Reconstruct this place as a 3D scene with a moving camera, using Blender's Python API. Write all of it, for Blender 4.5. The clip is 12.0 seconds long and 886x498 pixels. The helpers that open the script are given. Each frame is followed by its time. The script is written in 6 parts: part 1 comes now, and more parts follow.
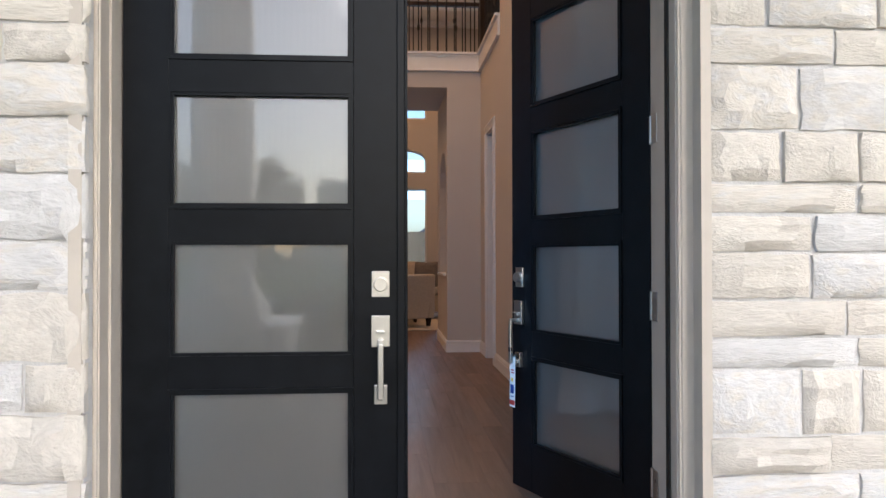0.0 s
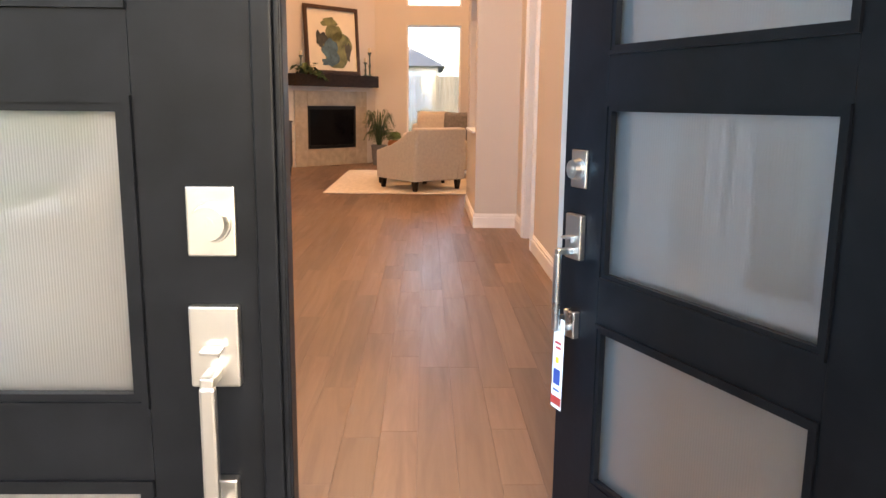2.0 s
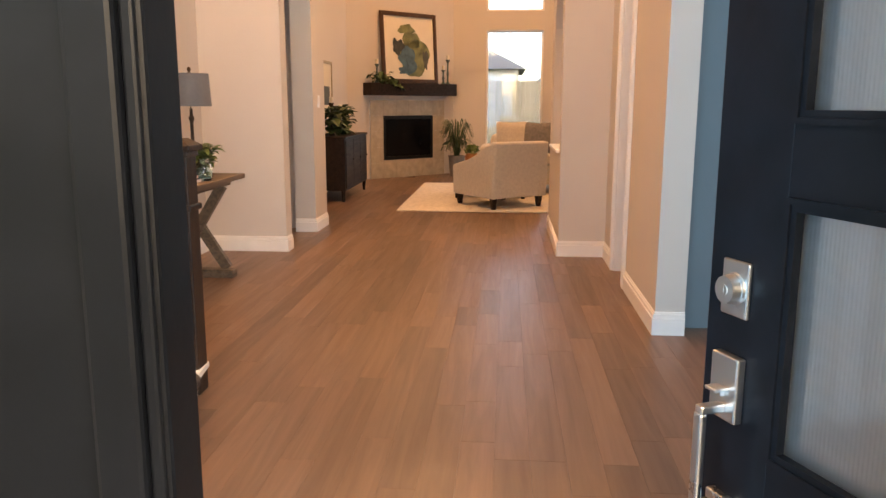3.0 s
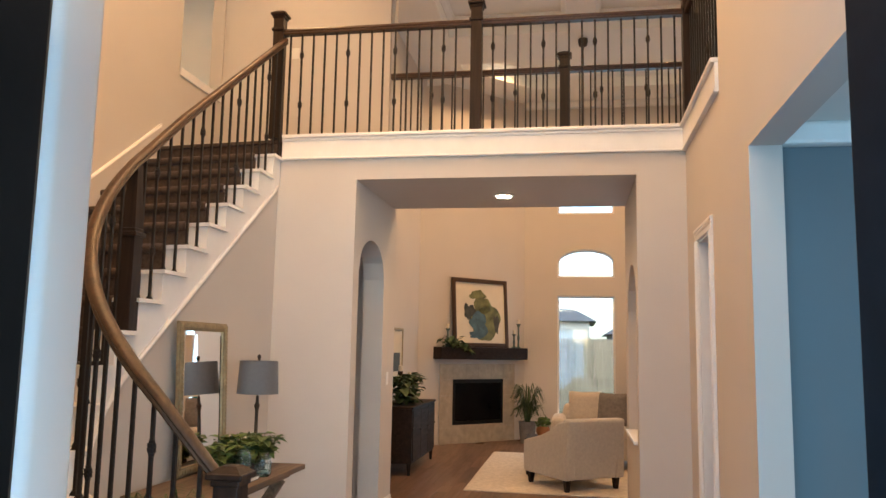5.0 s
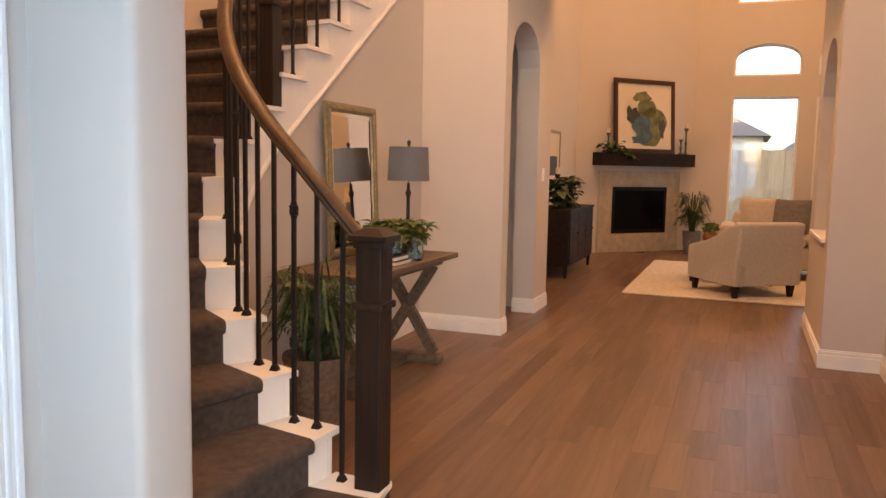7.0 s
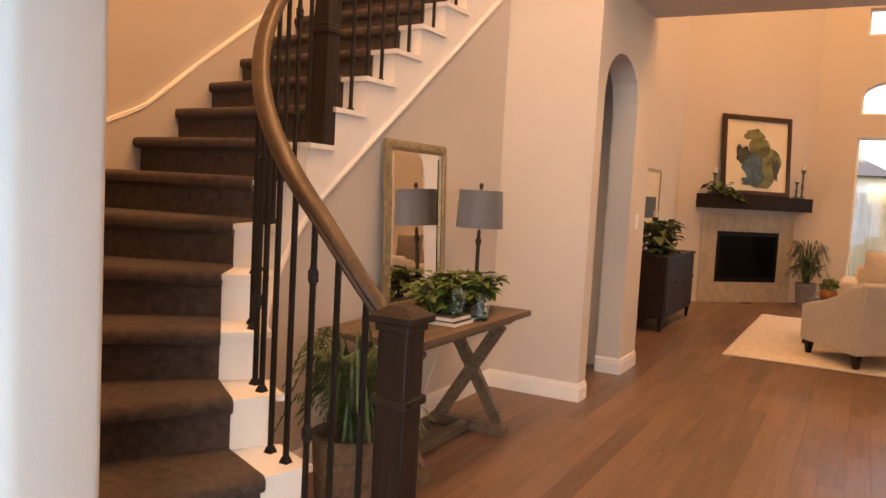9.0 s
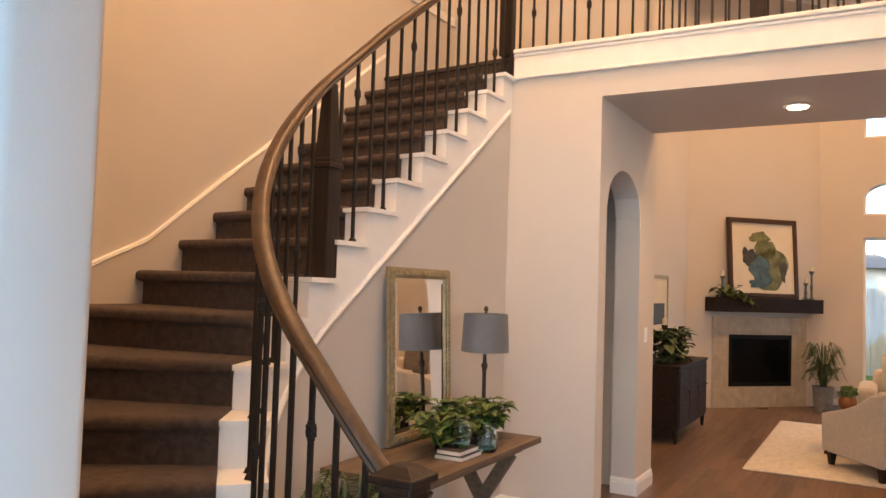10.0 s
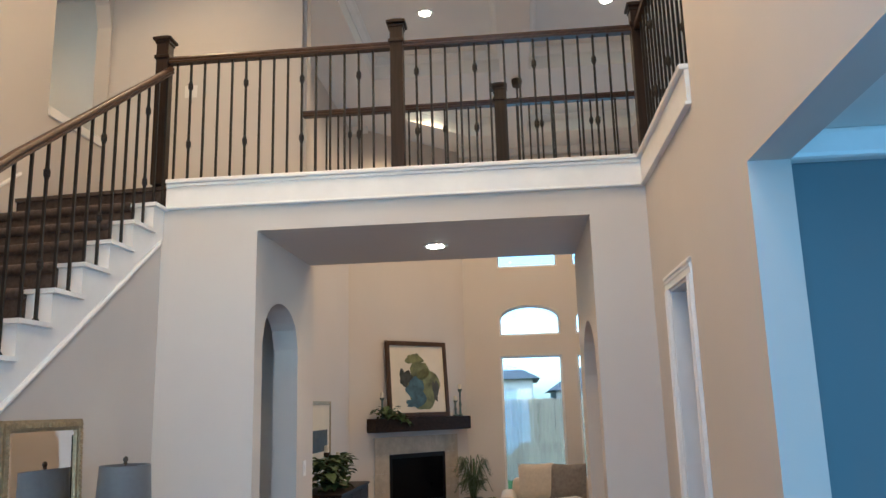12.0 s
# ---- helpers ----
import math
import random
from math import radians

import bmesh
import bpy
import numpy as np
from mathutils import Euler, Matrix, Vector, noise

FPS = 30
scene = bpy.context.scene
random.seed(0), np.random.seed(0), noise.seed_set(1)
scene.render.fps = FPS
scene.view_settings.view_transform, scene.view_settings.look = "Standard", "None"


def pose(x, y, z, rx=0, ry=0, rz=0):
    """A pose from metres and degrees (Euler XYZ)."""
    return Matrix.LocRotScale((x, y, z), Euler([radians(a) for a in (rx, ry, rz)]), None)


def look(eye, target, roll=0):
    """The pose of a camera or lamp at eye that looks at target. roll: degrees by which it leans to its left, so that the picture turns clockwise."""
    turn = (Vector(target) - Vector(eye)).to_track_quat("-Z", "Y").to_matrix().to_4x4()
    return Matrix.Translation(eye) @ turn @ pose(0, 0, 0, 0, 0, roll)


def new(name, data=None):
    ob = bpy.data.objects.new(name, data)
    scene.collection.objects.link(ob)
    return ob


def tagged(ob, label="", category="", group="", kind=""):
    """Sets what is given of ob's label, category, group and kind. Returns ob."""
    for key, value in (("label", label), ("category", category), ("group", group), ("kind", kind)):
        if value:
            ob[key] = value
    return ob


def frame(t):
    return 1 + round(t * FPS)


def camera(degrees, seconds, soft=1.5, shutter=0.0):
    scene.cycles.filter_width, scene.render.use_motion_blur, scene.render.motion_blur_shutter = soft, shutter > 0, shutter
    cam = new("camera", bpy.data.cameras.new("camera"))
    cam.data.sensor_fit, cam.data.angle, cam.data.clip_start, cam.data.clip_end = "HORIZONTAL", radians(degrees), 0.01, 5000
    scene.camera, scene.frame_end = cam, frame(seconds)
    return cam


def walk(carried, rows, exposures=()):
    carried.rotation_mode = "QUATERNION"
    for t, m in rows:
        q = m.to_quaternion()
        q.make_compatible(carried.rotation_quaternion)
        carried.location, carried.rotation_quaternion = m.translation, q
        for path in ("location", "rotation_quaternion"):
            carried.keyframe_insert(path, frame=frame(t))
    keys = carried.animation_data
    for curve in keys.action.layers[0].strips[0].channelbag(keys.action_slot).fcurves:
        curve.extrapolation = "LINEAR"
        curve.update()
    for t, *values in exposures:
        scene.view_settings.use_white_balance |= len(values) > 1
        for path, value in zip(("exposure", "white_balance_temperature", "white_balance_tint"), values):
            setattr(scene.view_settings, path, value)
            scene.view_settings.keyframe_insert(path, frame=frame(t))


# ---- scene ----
cam = camera(59.5, 12.0)
PATH = [
    (0, (0.094, 0.177, 1.055), (0.244, 2.171, 1.077), -0.1),
    (0.5, (0.134, 0.613, 1.058), (0.292, 2.605, 0.985), -0.3),
    (1, (0.16, 1.081, 1.055), (0.27, 3.066, 0.839), -0.1),
    (1.5, (0.251, 1.497, 1.069), (0.374, 3.47, 0.767), -0.9),
    (2, (0.342, 1.834, 1.112), (0.388, 3.798, 0.742), 0.6),
    (2.5, (0.347, 2.171, 1.154), (0.286, 4.127, 0.744), 0.5),
    (4.5, (0.298, 2.678, 1.56), (-0.029, 4.65, 1.623), 0.8),
    (5, (0.324, 2.625, 1.576), (-0.016, 4.58, 1.826), 1.1),
    (5.5, (0.328, 2.602, 1.522), (-0.06, 4.521, 1.928), 3.2),
    (6, (0.34, 2.69, 1.432), (-0.176, 4.613, 1.623), 1.3),
    (6.5, (0.29, 2.868, 1.331), (-0.352, 4.761, 1.24), 0.9),
    (8.5, (0.205, 3.4, 1.395), (-0.655, 5.178, 1.087), 1.25),
    (9, (0.175, 3.6, 1.455), (-0.774, 5.355, 1.297), 3.1),
    (9.5, (0.155, 3.668, 1.527), (-0.846, 5.4, 1.495), 3.2),
    (10, (0.167, 3.655, 1.611), (-0.812, 5.397, 1.706), 1.8),
    (10.5, (0.212, 3.662, 1.695), (-0.698, 5.427, 1.939), 1.5),
    (11, (0.22, 3.677, 1.75), (-0.463, 5.508, 2.177), 2.25),
    (11.5, (0.248, 3.663, 1.747), (-0.12, 5.562, 2.254), 0.3),
    (12, (0.27, 3.679, 1.715), (0.09, 5.63, 2.115), -1.55),
]
# exposure: seconds, stops, kelvin, tint
EXPOSURES = [(0.0, 1.52, 5850, 10), (0.5, 1.8, 6200, 13), (1.0, 2.3, 6800, 14), (1.5, 2.86, 6550, 11), (2.0, 3.28, 7200, 13), (2.5, 3.2, 7900, 13),
             (4.5, 2.66, 7400, 8), (5.5, 2.8, 5350, -4), (6.0, 2.5, 5600, 2), (6.5, 2.65, 7100, 16), (8.5, 2.75, 9300, 21), (9.0, 2.87, 8500, 18), (9.5, 2.85, 7900, 15),
             (10.0, 2.9, 6600, 6), (10.5, 2.85, 5300, -7), (11.0, 2.65, 4950, -9), (12.0, 2.55, 4660, -10)]
walk(cam, [(t, look(eye, target, roll)) for t, eye, target, roll in PATH], EXPOSURES)

# ---------------------------------------------------------------- world and large lights
world = bpy.data.worlds.new("world")
scene.world = world
world.use_nodes = True
wn = world.node_tree.nodes
sky = wn.new("ShaderNodeTexSky")
sky.sky_type = 'NISHITA'
sky.sun_disc = False
sky.sun_elevation = radians(28)
sky.sun_rotation = radians(158)
sky.dust_density = 2.0
world.node_tree.links.new(sky.outputs[0], wn["Background"].inputs[0])
wn["Background"].inputs[1].default_value = 0.105

sun = new("sun", bpy.data.lights.new("sun", 'SUN'))
sun.data.energy = 0.42
sun.data.angle = radians(50)
sun.data.color = (1.0, 0.9, 0.8)
sun.matrix_world = look((0, 0, 30), (-3.6, 9.0, 25))

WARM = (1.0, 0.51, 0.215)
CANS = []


def can_or_fill(x, y, z, watts, spread=150):
    lamp = new("can_or_fill_lamp", bpy.data.lights.new("can_or_fill_lamp", 'SPOT'))
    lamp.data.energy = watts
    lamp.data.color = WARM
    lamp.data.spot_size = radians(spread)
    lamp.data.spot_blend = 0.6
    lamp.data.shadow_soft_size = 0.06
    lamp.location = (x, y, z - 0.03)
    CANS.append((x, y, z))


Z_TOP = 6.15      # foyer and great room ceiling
can_or_fill(-0.33, 9.57, 2.956, 6)
# Unseen foyer lamps, added as warm fill from the ceiling.
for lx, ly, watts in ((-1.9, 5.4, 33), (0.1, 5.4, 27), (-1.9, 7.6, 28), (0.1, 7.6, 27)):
    can_or_fill(lx, ly, Z_TOP, watts)
# Landing and upper hall lamps, likewise unseen and added as fill.
can_or_fill(-2.5, 9.2, Z_TOP, 13)
can_or_fill(-4.4, 9.7, Z_TOP, 7)
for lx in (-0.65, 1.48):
    can_or_fill(lx, 12.12, 6.329, 36)
    can_or_fill(lx, 14.9, 6.329, 26)


# Area lamps added in openings to stand in for sky light.
def sky_fill(x, y, z, w, h, watts, aim, tone=(0.43, 0.72, 1.0)):
    lamp = new("window_daylight", bpy.data.lights.new("window_daylight", 'AREA'))
    lamp.data.shape = 'RECTANGLE'
    lamp.data.size, lamp.data.size_y = w, h
    lamp.data.energy = watts
    lamp.data.color = tone
    lamp.matrix_world = look((x, y, z), (x + aim[0], y + aim[1], z + aim[2]))


# Dining side, turned left to brighten the wall under the stair.
sky_fill(3.1, 3.1, 1.45, 2.2, 1.8, 13, (-0.6, 1, 0))
# Added over the entrance, at a window out of view.
sky_fill(0.15, 3.06, 4.0, 1.7, 2.0, 3.5, (0, 1, 0))
# Open doorway, no window: extra blue fill for the wing wall.
sky_fill(-0.06, 3.045, 1.15, 1.3, 2.1, 6.5, (-0.3, 1, 0), (0.25, 0.58, 1.0))
# Study side, added at an unseen window.
sky_fill(-3.2, 3.1, 1.45, 2.0, 1.8, 9, (0, 1, 0))
# Added inside the great room windows, tipped up to lift the ceiling.
for lx in (0.46, 1.71):
    sky_fill(lx, 16.53, 1.9, 0.95, 2.6, 3.5, (0, -1, 0.25))

# ---------------------------------------------------------------- materials


def mat(name, color, rough=0.6, metal=0.0, vary=0.12, scale=6.0, bump=0.0, bump_scale=200.0, coat=0.0, per_piece=0.0, sheen=0.0, spec=0.5):
    m = bpy.data.materials.new(name)
    m.use_nodes = True
    nt = m.node_tree
    p = nt.nodes["Principled BSDF"]
    p.inputs["Roughness"].default_value = rough
    p.inputs["Metallic"].default_value = metal
    p.inputs["Coat Weight"].default_value = coat
    p.inputs["Coat Roughness"].default_value = 0.12
    p.inputs["Sheen Weight"].default_value = sheen
    p.inputs["Specular IOR Level"].default_value = spec
    tc = nt.nodes.new("ShaderNodeTexCoord")
    n1 = nt.nodes.new("ShaderNodeTexNoise")
    n1.inputs["Scale"].default_value = scale
    n1.inputs["Detail"].default_value = 6.0
    n1.inputs["Distortion"].default_value = 0.3
    nt.links.new(tc.outputs["Object"], n1.inputs["Vector"])
    ramp = nt.nodes.new("ShaderNodeMapRange")
    ramp.inputs["From Min"].default_value = 0.3
    ramp.inputs["From Max"].default_value = 0.7
    ramp.inputs["To Min"].default_value = 1.0 - vary
    ramp.inputs["To Max"].default_value = 1.0 + vary
    nt.links.new(n1.outputs["Fac"], ramp.inputs["Value"])
    val = ramp.outputs[0]
    if per_piece:
        info = nt.nodes.new("ShaderNodeObjectInfo")
        geo = nt.nodes.new("ShaderNodeNewGeometry")
        add = nt.nodes.new("ShaderNodeMath")
        add.operation = 'ADD'
        nt.links.new(info.outputs["Random"], add.inputs[0])
        nt.links.new(geo.outputs["Random Per Island"], add.inputs[1])
        fr = nt.nodes.new("ShaderNodeMath")
        fr.operation = 'FRACT'
        nt.links.new(add.outputs[0], fr.inputs[0])
        mr = nt.nodes.new("ShaderNodeMapRange")
        mr.inputs["To Min"].default_value = 1.0 - per_piece
        mr.inputs["To Max"].default_value = 1.0 + per_piece
        nt.links.new(fr.outputs[0], mr.inputs["Value"])
        mul = nt.nodes.new("ShaderNodeMath")
        mul.operation = 'MULTIPLY'
        nt.links.new(val, mul.inputs[0])
        nt.links.new(mr.outputs[0], mul.inputs[1])
        val = mul.outputs[0]
    mx = nt.nodes.new("ShaderNodeVectorMath")
    mx.operation = 'SCALE'
    mx.inputs[0].default_value = color
    nt.links.new(val, mx.inputs["Scale"])
    nt.links.new(mx.outputs[0], p.inputs["Base Color"])
    rr = nt.nodes.new("ShaderNodeMapRange")
    rr.inputs["To Min"].default_value = max(0.02, rough - 0.08)
    rr.inputs["To Max"].default_value = min(1.0, rough + 0.08)
    nt.links.new(n1.outputs["Fac"], rr.inputs["Value"])
    nt.links.new(rr.outputs[0], p.inputs["Roughness"])
    if bump:
        n2 = nt.nodes.new("ShaderNodeTexNoise")
        n2.inputs["Scale"].default_value = bump_scale
        n2.inputs["Detail"].default_value = 3.0
        nt.links.new(tc.outputs["Object"], n2.inputs["Vector"])
        b = nt.nodes.new("ShaderNodeBump")
        b.inputs["Strength"].default_value = bump
        b.inputs["Distance"].default_value = 0.004
        nt.links.new(n2.outputs["Fac"], b.inputs["Height"])
        nt.links.new(b.outputs[0], p.inputs["Normal"])
    return m


def wood(name, dark, light, rough=0.4, axis=1, grain=1.0, per_piece=0.0, coat=0.0, bump=0.25, spec=0.5):
    """Wood with the grain along one axis."""
    m = bpy.data.materials.new(name)
    m.use_nodes = True
    nt = m.node_tree
    p = nt.nodes["Principled BSDF"]
    p.inputs["Coat Weight"].default_value = coat
    p.inputs["Coat Roughness"].default_value = 0.2
    p.inputs["Specular IOR Level"].default_value = spec
    tc = nt.nodes.new("ShaderNodeTexCoord")
    geo = nt.nodes.new("ShaderNodeNewGeometry")
    info = nt.nodes.new("ShaderNodeObjectInfo")
    add = nt.nodes.new("ShaderNodeMath")
    add.operation = 'ADD'
    nt.links.new(info.outputs["Random"], add.inputs[0])
    nt.links.new(geo.outputs["Random Per Island"], add.inputs[1])
    off = nt.nodes.new("ShaderNodeVectorMath")
    off.operation = 'SCALE'
    off.inputs[0].default_value = (37.0, 53.0, 71.0)
    nt.links.new(add.outputs[0], off.inputs["Scale"])
    plus = nt.nodes.new("ShaderNodeVectorMath")
    plus.operation = 'ADD'
    nt.links.new(tc.outputs["Object"], plus.inputs[0])
    nt.links.new(off.outputs[0], plus.inputs[1])
    mp = nt.nodes.new("ShaderNodeMapping")
    sc = [28.0 * grain] * 3
    sc[axis] = 1.6 * grain
    mp.inputs["Scale"].default_value = sc
    nt.links.new(plus.outputs[0], mp.inputs["Vector"])
    n1 = nt.nodes.new("ShaderNodeTexNoise")
    n1.inputs["Scale"].default_value = 1.0
    n1.inputs["Detail"].default_value = 8.0
    n1.inputs["Roughness"].default_value = 0.65
    n1.inputs["Distortion"].default_value = 0.8
    nt.links.new(mp.outputs[0], n1.inputs["Vector"])
    cr = nt.nodes.new("ShaderNodeValToRGB")
    cr.color_ramp.elements[0].position, cr.color_ramp.elements[0].color = 0.3, (*dark, 1)
    cr.color_ramp.elements[1].position, cr.color_ramp.elements[1].color = 0.72, (*light, 1)
    nt.links.new(n1.outputs["Fac"], cr.inputs["Fac"])
    fr = nt.nodes.new("ShaderNodeMath")
    fr.operation = 'FRACT'
    nt.links.new(add.outputs[0], fr.inputs[0])
    mr = nt.nodes.new("ShaderNodeMapRange")
    mr.inputs["To Min"].default_value = 1.0 - per_piece
    mr.inputs["To Max"].default_value = 1.0 + per_piece
    nt.links.new(fr.outputs[0], mr.inputs["Value"])
    mx = nt.nodes.new("ShaderNodeVectorMath")
    mx.operation = 'SCALE'
    nt.links.new(cr.outputs["Color"], mx.inputs[0])
    nt.links.new(mr.outputs[0], mx.inputs["Scale"])
    nt.links.new(mx.outputs[0], p.inputs["Base Color"])
    rr = nt.nodes.new("ShaderNodeMapRange")
    rr.inputs["To Min"].default_value = rough + 0.1
    rr.inputs["To Max"].default_value = max(0.05, rough - 0.1)
    nt.links.new(n1.outputs["Fac"], rr.inputs["Value"])
    nt.links.new(rr.outputs[0], p.inputs["Roughness"])
    b = nt.nodes.new("ShaderNodeBump")
    b.inputs["Strength"].default_value = bump
    b.inputs["Distance"].default_value = 0.002
    nt.links.new(n1.outputs["Fac"], b.inputs["Height"])
    nt.links.new(b.outputs[0], p.inputs["Normal"])
    return m


def glass(name, color=(1, 1, 1), rough=0.0, ior=1.45, transmission=1.0, coat=0.0, ribs=0.0):
    m = bpy.data.materials.new(name)
    m.use_nodes = True
    nt = m.node_tree
    p = nt.nodes["Principled BSDF"]
    p.inputs["Base Color"].default_value = (*color, 1)
    p.inputs["Transmission Weight"].default_value = transmission
    p.inputs["Roughness"].default_value = rough
    p.inputs["IOR"].default_value = ior
    p.inputs["Coat Weight"].default_value = coat
    p.inputs["Coat Roughness"].default_value = 0.03
    p.inputs["Coat IOR"].default_value = 1.85
    if ribs:
        tc = nt.nodes.new("ShaderNodeTexCoord")
        along = nt.nodes.new("ShaderNodeVectorMath")
        along.operation = 'DOT_PRODUCT'
        along.inputs[1].default_value = (1.0, 1.0, 0.0)
        nt.links.new(tc.outputs["Object"], along.inputs[0])
        n2 = nt.nodes.new("ShaderNodeTexWave")
        n2.inputs["Scale"].default_value = 80.0
        n2.inputs["Distortion"].default_value = 0.4
        nt.links.new(along.outputs["Value"], n2.inputs["Vector"])
        b = nt.nodes.new("ShaderNodeBump")
        b.inputs["Strength"].default_value = ribs
        b.inputs["Distance"].default_value = 0.002
        nt.links.new(n2.outputs["Fac"], b.inputs["Height"])
        nt.links.new(b.outputs[0], p.inputs["Normal"])
    return m


def glow(name, color, strength):
    m = bpy.data.materials.new(name)
    m.use_nodes = True
    p = m.node_tree.nodes["Principled BSDF"]
    p.inputs["Base Color"].default_value = (*color, 1)
    p.inputs["Emission Color"].default_value = (*color, 1)
    p.inputs["Emission Strength"].default_value = strength
    return m


M_WALL = mat("greige_wall_paint", (0.60, 0.555, 0.51), 0.75, vary=0.025, scale=1.2, bump=0.12, bump_scale=260)
M_CEIL = mat("ceiling_paint", (0.82, 0.80, 0.76), 0.85, vary=0.02, scale=1.5, bump=0.1, bump_scale=220)
M_DINING = mat("blue_grey_wall_paint", (0.16, 0.195, 0.22), 0.75, vary=0.03, scale=1.2, bump=0.1, bump_scale=260)
M_TRIM = mat("white_trim_paint", (0.85, 0.835, 0.81), 0.35, vary=0.03, scale=8, bump=0.02, bump_scale=60)
M_BEIGE = mat("beige_exterior_trim", (0.52, 0.47, 0.41), 0.5, vary=0.06, scale=9, bump=0.05, bump_scale=80)
M_DOOR = mat("black_door_paint", (0.0055, 0.0065, 0.0085), 0.32, vary=0.25, scale=14, bump=0.06, bump_scale=45, spec=0.13)
M_DGLASS = glass("rain_glass", (0.33, 0.345, 0.345), 0.30, 1.45, 0.80, coat=1.0, ribs=0.15)
M_NICKEL = mat("brushed_nickel", (0.56, 0.545, 0.52), 0.30, 1.0, vary=0.02, scale=8)
M_STONE = mat("white_limestone", (0.60, 0.585, 0.56), 0.9, vary=0.08, scale=7, bump=0.5, bump_scale=15, per_piece=0.07)
nt = M_STONE.node_tree          # cream and grey patches, and coarse rock-face relief under the fine grain
cream = nt.nodes.new("ShaderNodeTexNoise")
cream.inputs["Scale"].default_value = 4.5
cream.inputs["Detail"].default_value = 4.0
nt.links.new(nt.nodes["Texture Coordinate"].outputs["Object"], cream.inputs["Vector"])
own = nt.nodes.new("ShaderNodeObjectInfo")
shift = nt.nodes.new("ShaderNodeMath")
shift.operation = 'ADD'
nt.links.new(cream.outputs["Fac"], shift.inputs[0])
nt.links.new(own.outputs["Random"], shift.inputs[1])
tint = nt.nodes.new("ShaderNodeValToRGB")
tint.color_ramp.elements[0].position, tint.color_ramp.elements[0].color = 0.75, (0.62, 0.61, 0.60, 1)
tint.color_ramp.elements[1].position, tint.color_ramp.elements[1].color = 1.0, (0.63, 0.59, 0.53, 1)
nt.links.new(shift.outputs[0], tint.inputs["Fac"])
nt.links.new(tint.outputs["Color"], nt.nodes["Vector Math"].inputs[0])
nt.nodes["Bump"].inputs["Distance"].default_value = 0.012
M_MORTAR = mat("pale_mortar", (0.60, 0.59, 0.585), 0.95, vary=0.1, scale=18, bump=0.8, bump_scale=120)
M_PLANK = wood("brown_oak_floor", (0.120, 0.067, 0.041), (0.182, 0.106, 0.066), 0.40, 1, 0.6, 0.24, 0.05, 0.05)
M_SUB = mat("dark_subfloor", (0.08, 0.047, 0.030), 0.8)
M_RAILWOOD = wood("walnut_handrail", (0.028, 0.014, 0.007), (0.085, 0.044, 0.022), 0.40, 2, 1.0, 0.0, 0.05, spec=0.4)
M_NEWEL = wood("dark_walnut_newel", (0.012, 0.007, 0.005), (0.038, 0.022, 0.015), 0.45, 2, 1.1, 0.0, 0.0, spec=0.22)
M_IRON = mat("black_iron", (0.012, 0.010, 0.009), 0.5, 0.3, vary=0.2, scale=30, bump=0.1, bump_scale=200)
M_CARPET = mat("taupe_brown_carpet", (0.082, 0.060, 0.050), 1.0, vary=0.30, scale=30, bump=1.0, bump_scale=300, sheen=0.08, spec=0.1)
M_TABLE = wood("weathered_wood", (0.06, 0.038, 0.022), (0.21, 0.145, 0.095), 0.6, 1, 1.0)
M_DARKWOOD = wood("espresso_wood", (0.012, 0.008, 0.006), (0.04, 0.025, 0.018), 0.45, 1, 1.0, 0.0, 0.0, spec=0.1)
M_GOLD = mat("antique_silver_gold", (0.36, 0.285, 0.17), 0.45, 0.6, vary=0.25, scale=30, bump=0.5, bump_scale=90)
M_MIRROR = mat("mirror_silver", (0.92, 0.92, 0.92), 0.02, 1.0, vary=0.0)
M_MIRROR.node_tree.nodes["Map Range.001"].inputs["To Max"].default_value = 0.02
M_SHADE = mat("grey_silk_shade", (0.13, 0.138, 0.15), 0.6, vary=0.06, scale=40, bump=0.2, bump_scale=300, sheen=0.1)
M_BRONZE = mat("dark_bronze", (0.055, 0.038, 0.026), 0.45, 0.6, vary=0.25, scale=30, bump=0.3, bump_scale=90)
M_LEAF = mat("green_leaves", (0.10, 0.15, 0.035), 0.42, vary=0.4, scale=9, per_piece=0.45)
M_LEAF2 = mat("dark_green_fronds", (0.05, 0.085, 0.028), 0.55, vary=0.35, scale=7, per_piece=0.4)
M_BASKET = mat("woven_basket", (0.16, 0.10, 0.06), 0.85, vary=0.35, scale=40, bump=0.9, bump_scale=70)
M_JAR = glass("clear_bottle_glass", (0.86, 0.95, 0.94), 0.02)
M_TEALPEBBLE = mat("teal_beads", (0.09, 0.19, 0.17), 0.3, vary=0.4, scale=60)
M_PAPER = mat("book_pages", (0.7, 0.64, 0.55), 0.8)
M_BOOK = mat("dark_book_cover", (0.06, 0.05, 0.05), 0.6)
M_CREAM = mat("cream_linen", (0.50, 0.44, 0.36), 0.95, vary=0.08, scale=30, bump=0.5, bump_scale=380, sheen=0.4)
M_PILLOW = mat("grey_pillow", (0.16, 0.145, 0.135), 0.95, vary=0.2, scale=25, bump=0.5, bump_scale=300)
M_RUG = mat("cream_shag_rug", (0.62, 0.56, 0.48), 1.0, vary=0.14, scale=22, bump=1.0, bump_scale=160)
M_TILE = mat("beige_stone_tile", (0.44, 0.37, 0.28), 0.5, vary=0.16, scale=9, bump=0.15, bump_scale=60, per_piece=0.05)
M_FIREBOX = mat("black_firebox", (0.006, 0.006, 0.006), 0.5, vary=0.3, spec=0.2)
